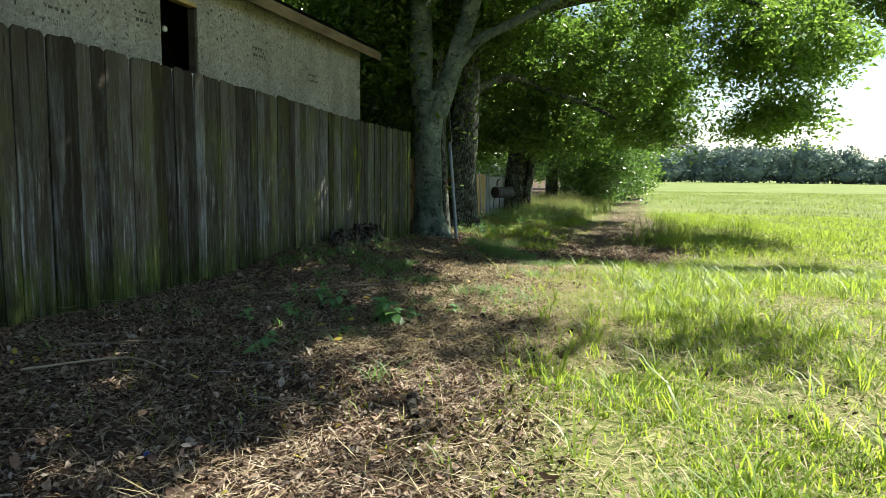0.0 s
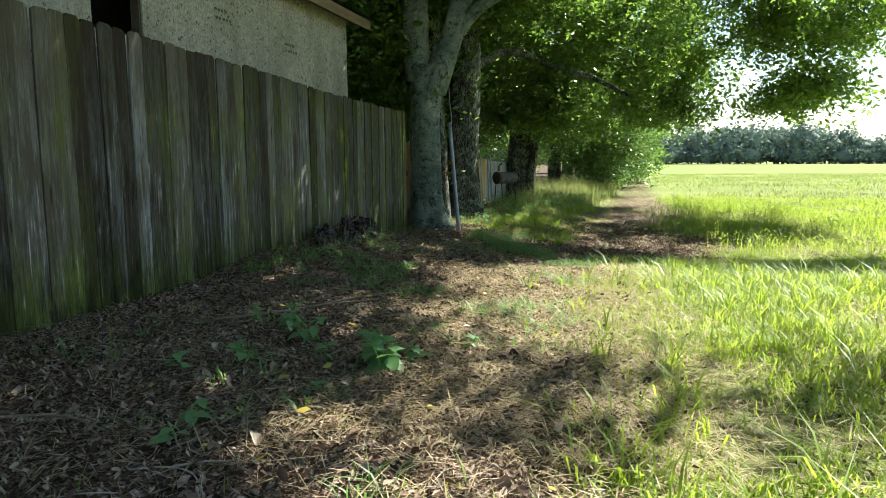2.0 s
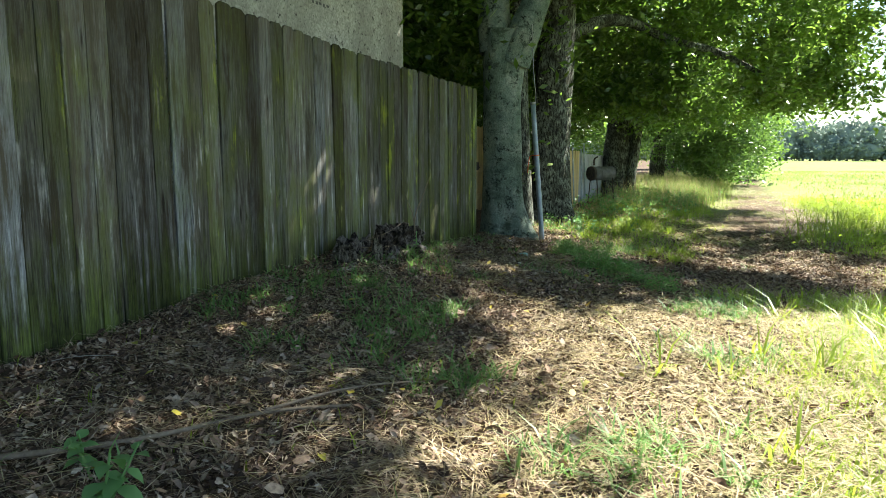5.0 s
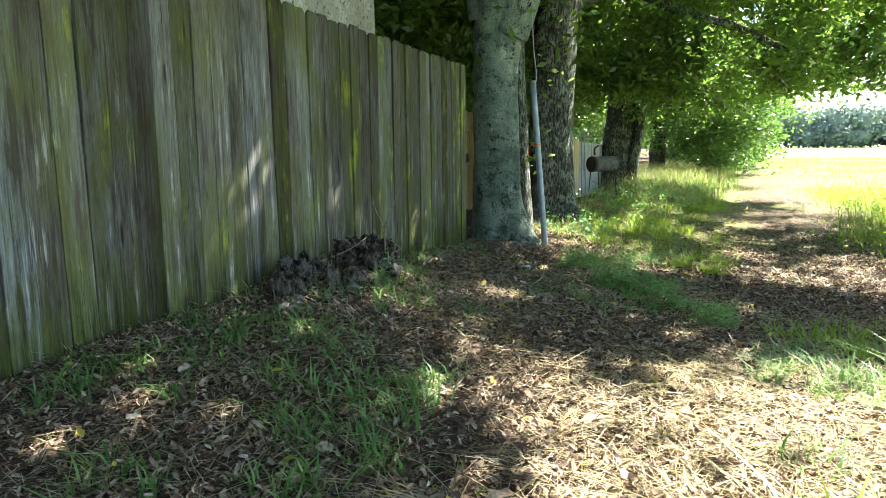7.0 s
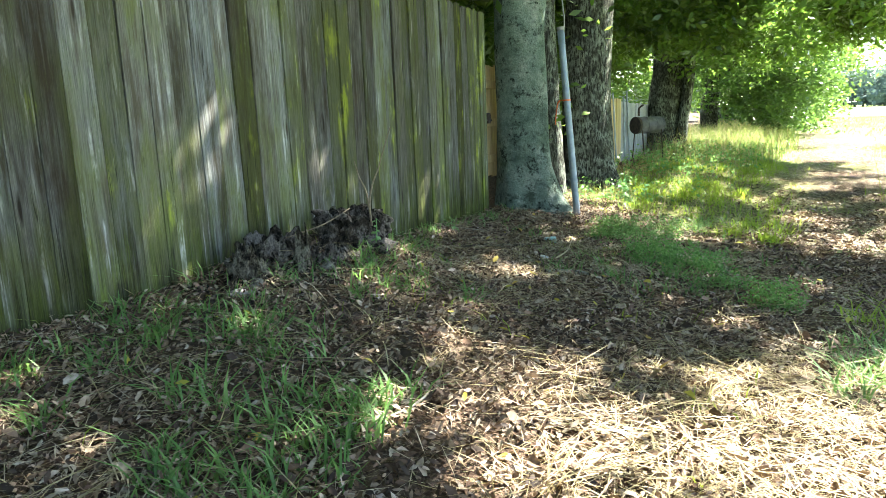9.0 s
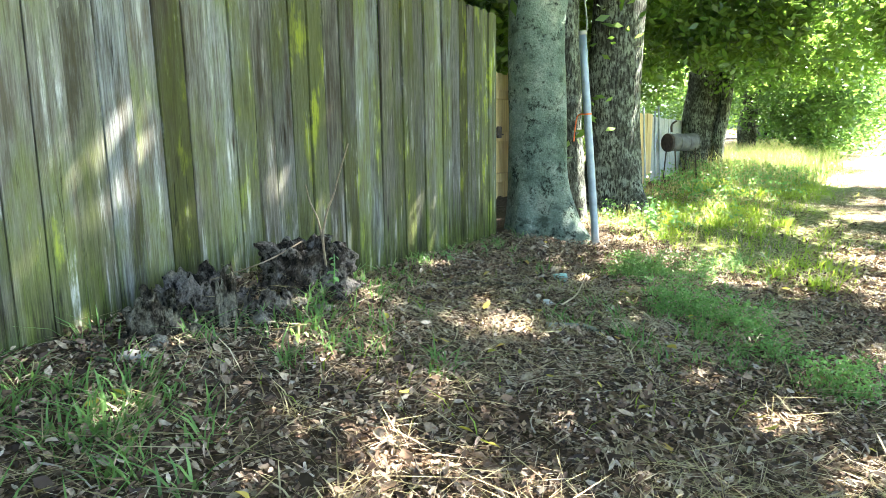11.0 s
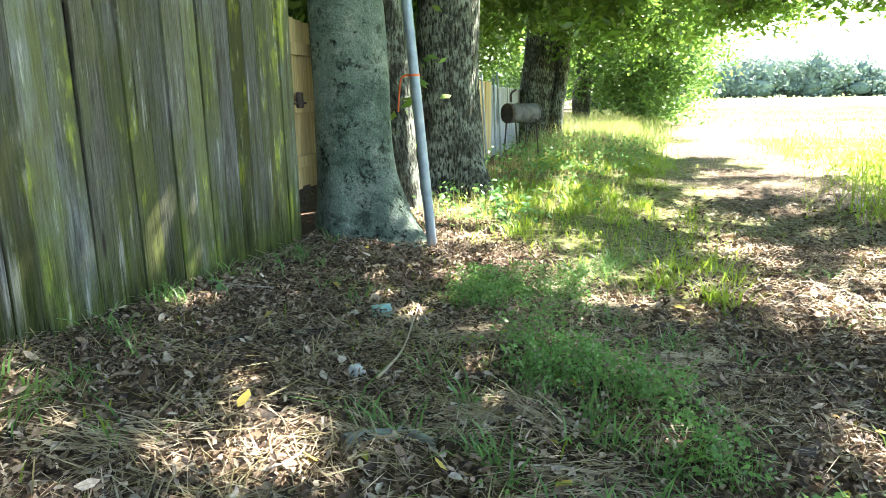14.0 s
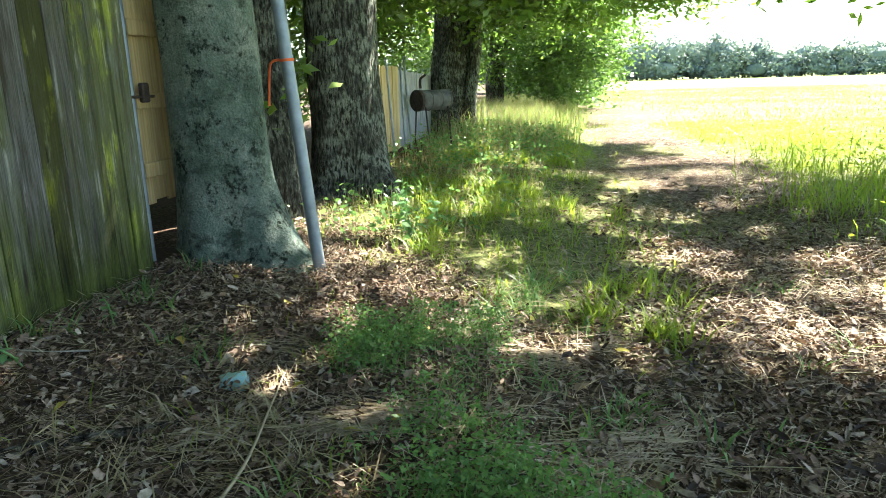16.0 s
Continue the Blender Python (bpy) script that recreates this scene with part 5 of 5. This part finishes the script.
def clover_area(x, y):
    """Where low green weeds grow in the litter."""
    w = (fbm(x * 2.6, y * 2.6, 77) - 0.5) * 1.1
    spots = ((1.72, 13.0, 0.38, 0.34), (2.0, 13.2, 0.26, 0.24), (1.98, 12.2, 0.3, 0.36), (2.25, 11.9, 0.32, 0.34), (2.5, 11.55, 0.22, 0.26), (2.85, 11.15, 0.2, 0.2))
    g = np.zeros_like(x)
    for cx, cy, rx, ry in spots:
        g = np.maximum(g, 1 - smooth(0.4, 1.15, np.hypot((x - cx) / rx, (y - cy) / ry) + w))
    return g * (0.1 + 0.9 * smooth(0.4, 0.56, fbm(x * 4.0, y * 4.0, 78)))


def grass_amount(x, y):
    g = 1 - litter(x, y)
    g = g * (0.14 + 0.86 * smooth(0.38, 0.56, fbm(x * 1.2, y * 1.2, 31)))
    g = np.maximum(g, 0.06 * smooth(0.5, 0.62, fbm(x * 1.5, y * 1.5, 51)))
    g = g * (1 - 0.75 * smooth(2.3, 2.7, x) * (1 - smooth(4.6, 5.4, x)) * smooth(9.5, 10.5, y) * (1 - smooth(24, 34, y)))
    return g * (x > 0.03)


x, y = scatter(260000, -0.0, 9.5, 0.8, 14.0, lambda x, y: grass_amount(x, y) ** 1.15 * (1 - smooth(7.2, 9.5, x)) * smooth(0.8, 2.2, y), 61)
stuff("grass", blades(x, y, 0.085, 0.0075, 62, 1.2), M_GRASS, "sunlit short green grass beside the litter", "grass")
x, y = scatter(110000, 0.0, 13.0, 14.0, 30.0, lambda x, y: grass_amount(x, y) * np.where(x < 5.5, 0.45, 1.0), 63)
stuff("grass", blades(x, y, 0.1, 0.011, 64, 0.9), M_GRASS, "patchy green grass along the track", "grass")
x, y = scatter(90000, 5.0, 45.0, 14.0, 75.0, lambda x, y: (x > 5.5 + (fbm(y * 0.4, x * 0.1, 8) - 0.5) * 2.0) * (0.25 + 0.75 * smooth(0.4, 0.6, fbm(x * 0.35, y * 0.35, 18))), 65)
stuff("grass", blades(x, y, 0.13, 0.035, 66, 0.8), M_FIELD, "pale sunlit hay grass of the open field", "grass")
x, y = scatter(170000, 0.0, 8.0, 1.0, 22.0, lambda x, y: 0.42 * (1 - litter(x, y)) + 0.05, 67)
stuff("dry_grass", flakes(x, y, 0.13, 0.035, 68, 0.25, 0.025), M_DRY, "dry cut grass lying between green blades", "grass")

tc = np.array([(x, y) for x, y in zip(*scatter(2200, 3.2, 8.5, 1.5, 12.0, lambda x, y: (1 - litter(x, y)) * smooth(0.42, 0.62, fbm(x * 0.8, y * 0.8, 33)) * 0.6, 69))])
tx = np.repeat(tc[:, 0], 26) + rng.normal(0, 0.06, len(tc) * 26)
ty = np.repeat(tc[:, 1], 26) + rng.normal(0, 0.06, len(tc) * 26)
stuff("grass_tufts", blades(tx, ty, 0.16, 0.009, 70, 1.5), M_GRASS, "taller bright grass tufts in the sun", "grass")
tc = np.array([(x, y) for x, y in zip(*scatter(6400, 0.1, 3.6, 4.0, 14.5, lambda x, y: (0.05 + 0.5 * smooth(5.8, 7.2, y) * (1 - smooth(10, 12, y)) * (1 - 0.7 * smooth(9.0, 9.4, y) * (1 - smooth(0.45, 0.65, x))) + 0.1 * smooth(11, 12, y)) * (1 - smooth(1.75, 2.0, x) * (1 - smooth(2.95, 3.1, x)) * smooth(7.4, 7.9, y) * (1 - smooth(10.6, 10.9, y))) * (1 - 0.8 * smooth(2.2, 2.7, x) * smooth(10, 10.8, y)) * smooth(0.45, 0.6, fbm(x * 1.3, y * 1.3, 88)), 71))])
tx = np.repeat(tc[:, 0], 14) + rng.normal(0, 0.03, len(tc) * 14)
ty = np.repeat(tc[:, 1], 14) + rng.normal(0, 0.03, len(tc) * 14)
stuff("grass_tufts", blades(tx, ty, 0.115, 0.009, 72, 1.5), M_CLOVER, "small green grass tufts in shaded litter", "grass")


def weed_bank(x, y):
    inner = smooth(0.15, 0.5, x) * (1 - smooth(-0.5, 0.5, x - np.interp(y, [14.6, 17, 22, 30, 60], [1.4, 1.9, 2.5, 3.0, 3.4]) + (fbm(x, y * 0.7, 40) - 0.5)))
    return inner * (0.3 + 0.7 * smooth(0.35, 0.6, fbm(x * 1.4, y * 1.4, 45)))


x, y = scatter(60000, 0.1, 4.5, 14.7, 40.0, lambda x, y: weed_bank(x, y) * (0.08 + 0.8 * smooth(19, 27, y)), 73)
stuff("tall_grass", blades(x, y, 0.16 + 0.5 * smooth(19, 27, y), 0.012, 74, 0.7), M_FIELD, "tall weedy grass along the tree line", "grass")
x, y = scatter(9000, 0.1, 4.5, 14.7, 34.0, lambda x, y: weed_bank(x, y) * (0.4 + 0.4 * smooth(17, 20, y)), 75)
v, f = leaf_cloud(np.stack([x, y, ground_z(x, y) + 0.12 + 0.25 * rng.uniform(0, 1, len(x)) * smooth(15, 22, y)], 1), 3, 0.05, 0.06, 0.0, 76, 0.55)
stuff("weed_leaves", (v, f), M_CLOVER, "leafy green weeds along the tree line", "weeds")
x, y = scatter(12000, 0.1, 4.0, 15.0, 38.0, lambda x, y: weed_bank(x, y) * 0.8, 77)
stuff("dry_stalks", blades(x, y, 0.2 + 0.55 * smooth(18, 25, y), 0.007, 78, 0.6), M_DRY, "dry seed stalks among tall weeds", "grass")

tc = np.array([(x, y) for x, y in zip(*scatter(460, 2.2, 7.0, 1.8, 10.0, lambda x, y: (1 - litter(x, y)) * 0.4 + 0.12 * (x > 2.75) * smooth(7.2, 8.2, y) * (1 - smooth(9.2, 9.6, y)), 121))])
tx = np.repeat(tc[:, 0], 12) + rng.normal(0, 0.03, len(tc) * 12)
ty = np.repeat(tc[:, 1], 12) + rng.normal(0, 0.03, len(tc) * 12)
stuff("long_grass", blades(tx, ty, 0.22, 0.01, 122, 1.7), M_GRASS, "long arching green grass blades in the sun", "grass")
spots = np.array(((1.3, 12.35), (1.5, 12.2), (1.62, 12.1), (1.75, 11.65), (1.5, 11.3), (2.3, 11.9), (2.0, 11.05), (1.1, 11.9), (1.9, 12.6), (1.35, 10.9), (2.45, 12.2), (2.3, 13.2), (1.2, 9.6), (1.7, 9.2), (2.3, 8.6)))
tx = np.repeat(spots[:, 0], 34) + rng.normal(0, 0.07, len(spots) * 34)
ty = np.repeat(spots[:, 1], 34) + rng.normal(0, 0.05, len(spots) * 34)
stuff("straw_tufts", blades(tx, ty, 0.09, 0.006, 124, 2.2), M_DRY, "flattened pale tufts of dead grass", "straw")



def sheaf(cx, cy, turn, length, n, seed, fan=0.22):
    """Stalks lying side by side, arched a little."""
    r = np.random.default_rng(seed)
    a = turn + r.normal(0, fan, n)
    d, side = np.stack([np.cos(a), np.sin(a)], 1), np.stack([-np.sin(a), np.cos(a)], 1)
    mid = np.array((cx, cy)) + r.normal(0, 0.05, (n, 1)) * side + r.normal(0, 0.07, (n, 1)) * d
    half = length * r.uniform(0.25, 0.6, (n, 1))
    bend = r.normal(0, 0.12, (n, 1)) * half
    wide = r.uniform(0.0015, 0.0035, (n, 1))
    lift = r.uniform(0.006, 0.045, n)
    v = np.empty((n, 6, 3))
    for i, (u, arch) in enumerate(((-1, 0.6), (0, 1.0), (1, 0.45))):
        c = mid + d * half * u + side * bend * (1 - abs(u))
        for j, w in enumerate((-1, 1)):
            p = c + side * wide * w * (1 if u == 0 else 0.6)
            v[:, i * 2 + j, :2] = p
            v[:, i * 2 + j, 2] = ground_z(c[:, 0], c[:, 1]) + lift * arch + 0.004
    k = np.arange(n)[:, None] * 6
    return v.reshape(-1, 3), np.concatenate([k + np.array([0, 1, 3, 2]), k + np.array([2, 3, 5, 4])])


heaps = [sheaf(x, y, turn, size, n, 500 + i, fan) for i, (x, y, turn, size, n, fan) in enumerate(((1.63, 12.42, 0.3, 0.42, 80, 0.2), (1.8, 12.52, 0.1, 0.4, 60, 0.25), (2.21, 13.12, 0.1, 0.4, 80, 0.2), (2.58, 12.5, 0.5, 0.5, 90, 0.4), (2.75, 12.7, 0.9, 0.4, 60, 0.35), (1.28, 12.62, 1.9, 0.3, 50, 0.5), (1.22, 12.3, 0.4, 0.35, 50, 0.4), (1.81, 11.6, 0.8, 0.35, 60, 0.5), (2.2, 11.33, 0.3, 0.4, 60, 0.35), (2.02, 11.72, 2.2, 0.35, 50, 0.4)))]
scat = random.Random(31)
heaps += [sheaf(scat.uniform(0.5, 3.3), scat.uniform(3.0, 14.0), scat.uniform(-0.9, 0.9), scat.uniform(0.25, 0.45), 26, 600 + i, 0.4) for i in range(70)]
stuff("straw_heaps", join_arrays(heaps), M_STRAW, "matted pale straw lying in sheaves on the litter", "straw")

tc = np.array([(x, y) for x, y in zip(*scatter(1500, 0.9, 3.2, 13.4, 24.0, lambda x, y: 0.55 * smooth(0.42, 0.58, fbm(x * 1.1, y * 0.8, 151)) * (1 - smooth(0.3, 1.0, x - 2.2)), 152))])
tx = np.repeat(tc[:, 0], 22) + rng.normal(0, 0.05, len(tc) * 22)
ty = np.repeat(tc[:, 1], 22) + rng.normal(0, 0.05, len(tc) * 22)
stuff("grass_tufts", blades(tx, ty, 0.17, 0.009, 153, 1.3), M_GRASS, "uneven green tufts along the track", "grass")
x, y = scatter(34000, 2.2, 5.6, 12.0, 18.5, lambda x, y: (1 - 0.85 * smooth(14.2, 16.5, y)) * smooth(2.2, 2.9, x) * (1 - smooth(4.8, 5.6, x)) * (0.25 + 0.75 * smooth(0.42, 0.55, fbm(x * 0.9, y * 1.1, 154))), 155)
stuff("dead_leaves", flakes(x, y, 0.055, 0.35, 156, 0.5, 0.022), M_DEAD, "brown dead leaves and bark bits on the track", "leaves")
x, y = scatter(26000, 2.4, 5.6, 13.6, 34.0, lambda x, y: smooth(2.4, 3.0, x) * (1 - smooth(4.7, 5.6, x)) * (0.2 + 0.8 * smooth(0.4, 0.55, fbm(x * 0.8, y * 0.5, 157))), 158)
stuff("straw", flakes(x, y, 0.13, 0.04, 159, 0.2, 0.03), M_STRAW, "bleached straw and cut grass along the track", "straw")

# tussocks at the field's edge
bits, leaves_at = [], []
for i, (cx, cy, h, n) in enumerate(((4.9, 16.9, 0.85, 460), (5.6, 17.4, 0.5, 300), (5.2, 15.6, 0.4, 260), (6.2, 16.4, 0.5, 320), (6.8, 18.2, 0.6, 360), (5.6, 20.0, 0.5, 320), (7.4, 16.2, 0.45, 260), (6.4, 22.0, 0.6, 340), (5.4, 24.8, 0.55, 260), (7.6, 20.4, 0.6, 300), (8.8, 18.8, 0.55, 280), (6.0, 14.0, 0.35, 220), (7.2, 13.6, 0.35, 220))):
    r = np.random.default_rng(200 + i)
    n = n // 2
    bits.append(blades(cx + r.normal(0, 0.3, n), cy + r.normal(0, 0.25, n), h * 0.95, 0.008, 300 + i, 1.3))
    sprig = np.stack([cx + r.normal(0, 0.36, 90), cy + r.normal(0, 0.28, 90), np.zeros(90)], 1)
    sprig[:, 2] = ground_z(sprig[:, 0], sprig[:, 1]) + h * r.uniform(0.15, 0.8, 90)
    leaves_at.append(sprig)
stuff("grass_tussocks", join_arrays(bits), M_GRASS, "tall green grass tussocks at the field edge", "grass")
stuff("weed_leaves", leaf_cloud(np.concatenate(leaves_at), 4, 0.06, 0.05, 0.2, 401, 0.35), M_GRASS, "leafy weeds among the tussocks at the field edge", "weeds")

x, y = scatter(46000, 0.9, 3.2, 10.8, 14.0, clover_area, 79)
zz = ground_z(x, y) + 0.18 * rng.uniform(0.05, 1, len(x)) ** 1.3 * (0.5 + fbm(x * 5, y * 5, 95))
v, f = leaf_cloud(np.stack([x, y, zz], 1), 4, 0.016, 0.02, -0.3, 80, 0.55)
stuff("low_weeds", (v, f), M_CLOVER, "dense low bright-green weeds in the litter", "weeds")
x, y = scatter(14000, 0.9, 3.2, 10.8, 14.0, clover_area, 81)
stuff("low_weed_stems", blades(x, y, 0.13, 0.004, 82, 0.6), M_CLOVER, "thin green weed stems in the litter", "weeds")

x, y = scatter(250000, 0.02, 5.6, 1.2, 15.6, lambda x, y: 0.04 + 0.96 * litter(x, y), 83)
stuff("dead_leaves", flakes(x, y, 0.031, 0.46, 84, 0.6, 0.017), M_DEAD, "brown dead leaves covering the ground", "leaves")
x, y = scatter(9000, 0.02, 6.0, 0.8, 16.0, lambda x, y: litter(x, y), 87)
stuff("dead_leaves", flakes(x, y, 0.052, 0.6, 88, 0.6, 0.022), M_DEAD, "larger curled brown leaves on the litter", "leaves")
x, y = scatter(190000, 0.02, 6.5, 0.8, 20.0, lambda x, y: 0.1 + 0.9 * litter(x, y) * (0.25 + 0.75 * smooth(0.4, 0.6, fbm(x * 1.4, y * 1.4, 91))), 85)
stuff("straw", flakes(x, y, 0.11, 0.026, 86, 0.22, 0.022), M_STRAW, "dry straw strewn over dead leaves", "straw")
x, y = scatter(9000, 0.05, 4.0, 1.2, 14.5, lambda x, y: litter(x, y) * (0.2 + 0.8 * smooth(0.45, 0.6, fbm(x * 1.9, y * 1.9, 141))), 142)
stuff("straw", flakes(x, y, 0.24, 0.016, 143, 0.12, 0.04), M_DRY, "long dry grass stems lying on dead leaves", "straw")

x, y = scatter(65000, 2.0, 4.6, 4.5, 10.0, lambda x, y: smooth(2.0, 2.9, x) * (1 - smooth(4.0, 4.6, x)), 89)
stuff("straw", flakes(x, y, 0.09, 0.03, 90, 0.2, 0.025), M_DRY, "pale sun-bleached straw on the track", "straw")

x, y = scatter(260, 0.1, 4.0, 2.0, 14.0, lambda x, y: 0.2 + 0.8 * litter(x, y), 131)
stuff("yellow_leaves", flakes(x, y, 0.05, 0.55, 132, 0.4, 0.03), M_YELLOW, "fallen yellow and green leaves on the litter", "leaves")

# ---- fence boards last ----
fence_run("board_fence", "tall weathered fence of grey upright boards with green algae", -3.0, 14.0, 0.0, lambda y: float(np.interp(y, [0, 4.8, 6.5, 8.9, 10.6, 14], [2.11, 2.108, 2.074, 2.008, 1.935, 1.885])), 0.153, M_BOARD, 5)
fence_run("board_fence", "short stretch of tan pine board fence behind weeds", 18.3, 21.5, -0.05, lambda y: 1.06, 0.15, M_PINE, 12)
fence_run("board_fence", "lower silver-grey weathered board fence behind weeds", 21.55, 31.0, -0.05, lambda y: float(np.interp(y, [21, 31], [1.02, 0.84])), 0.13, M_SILVER, 9)
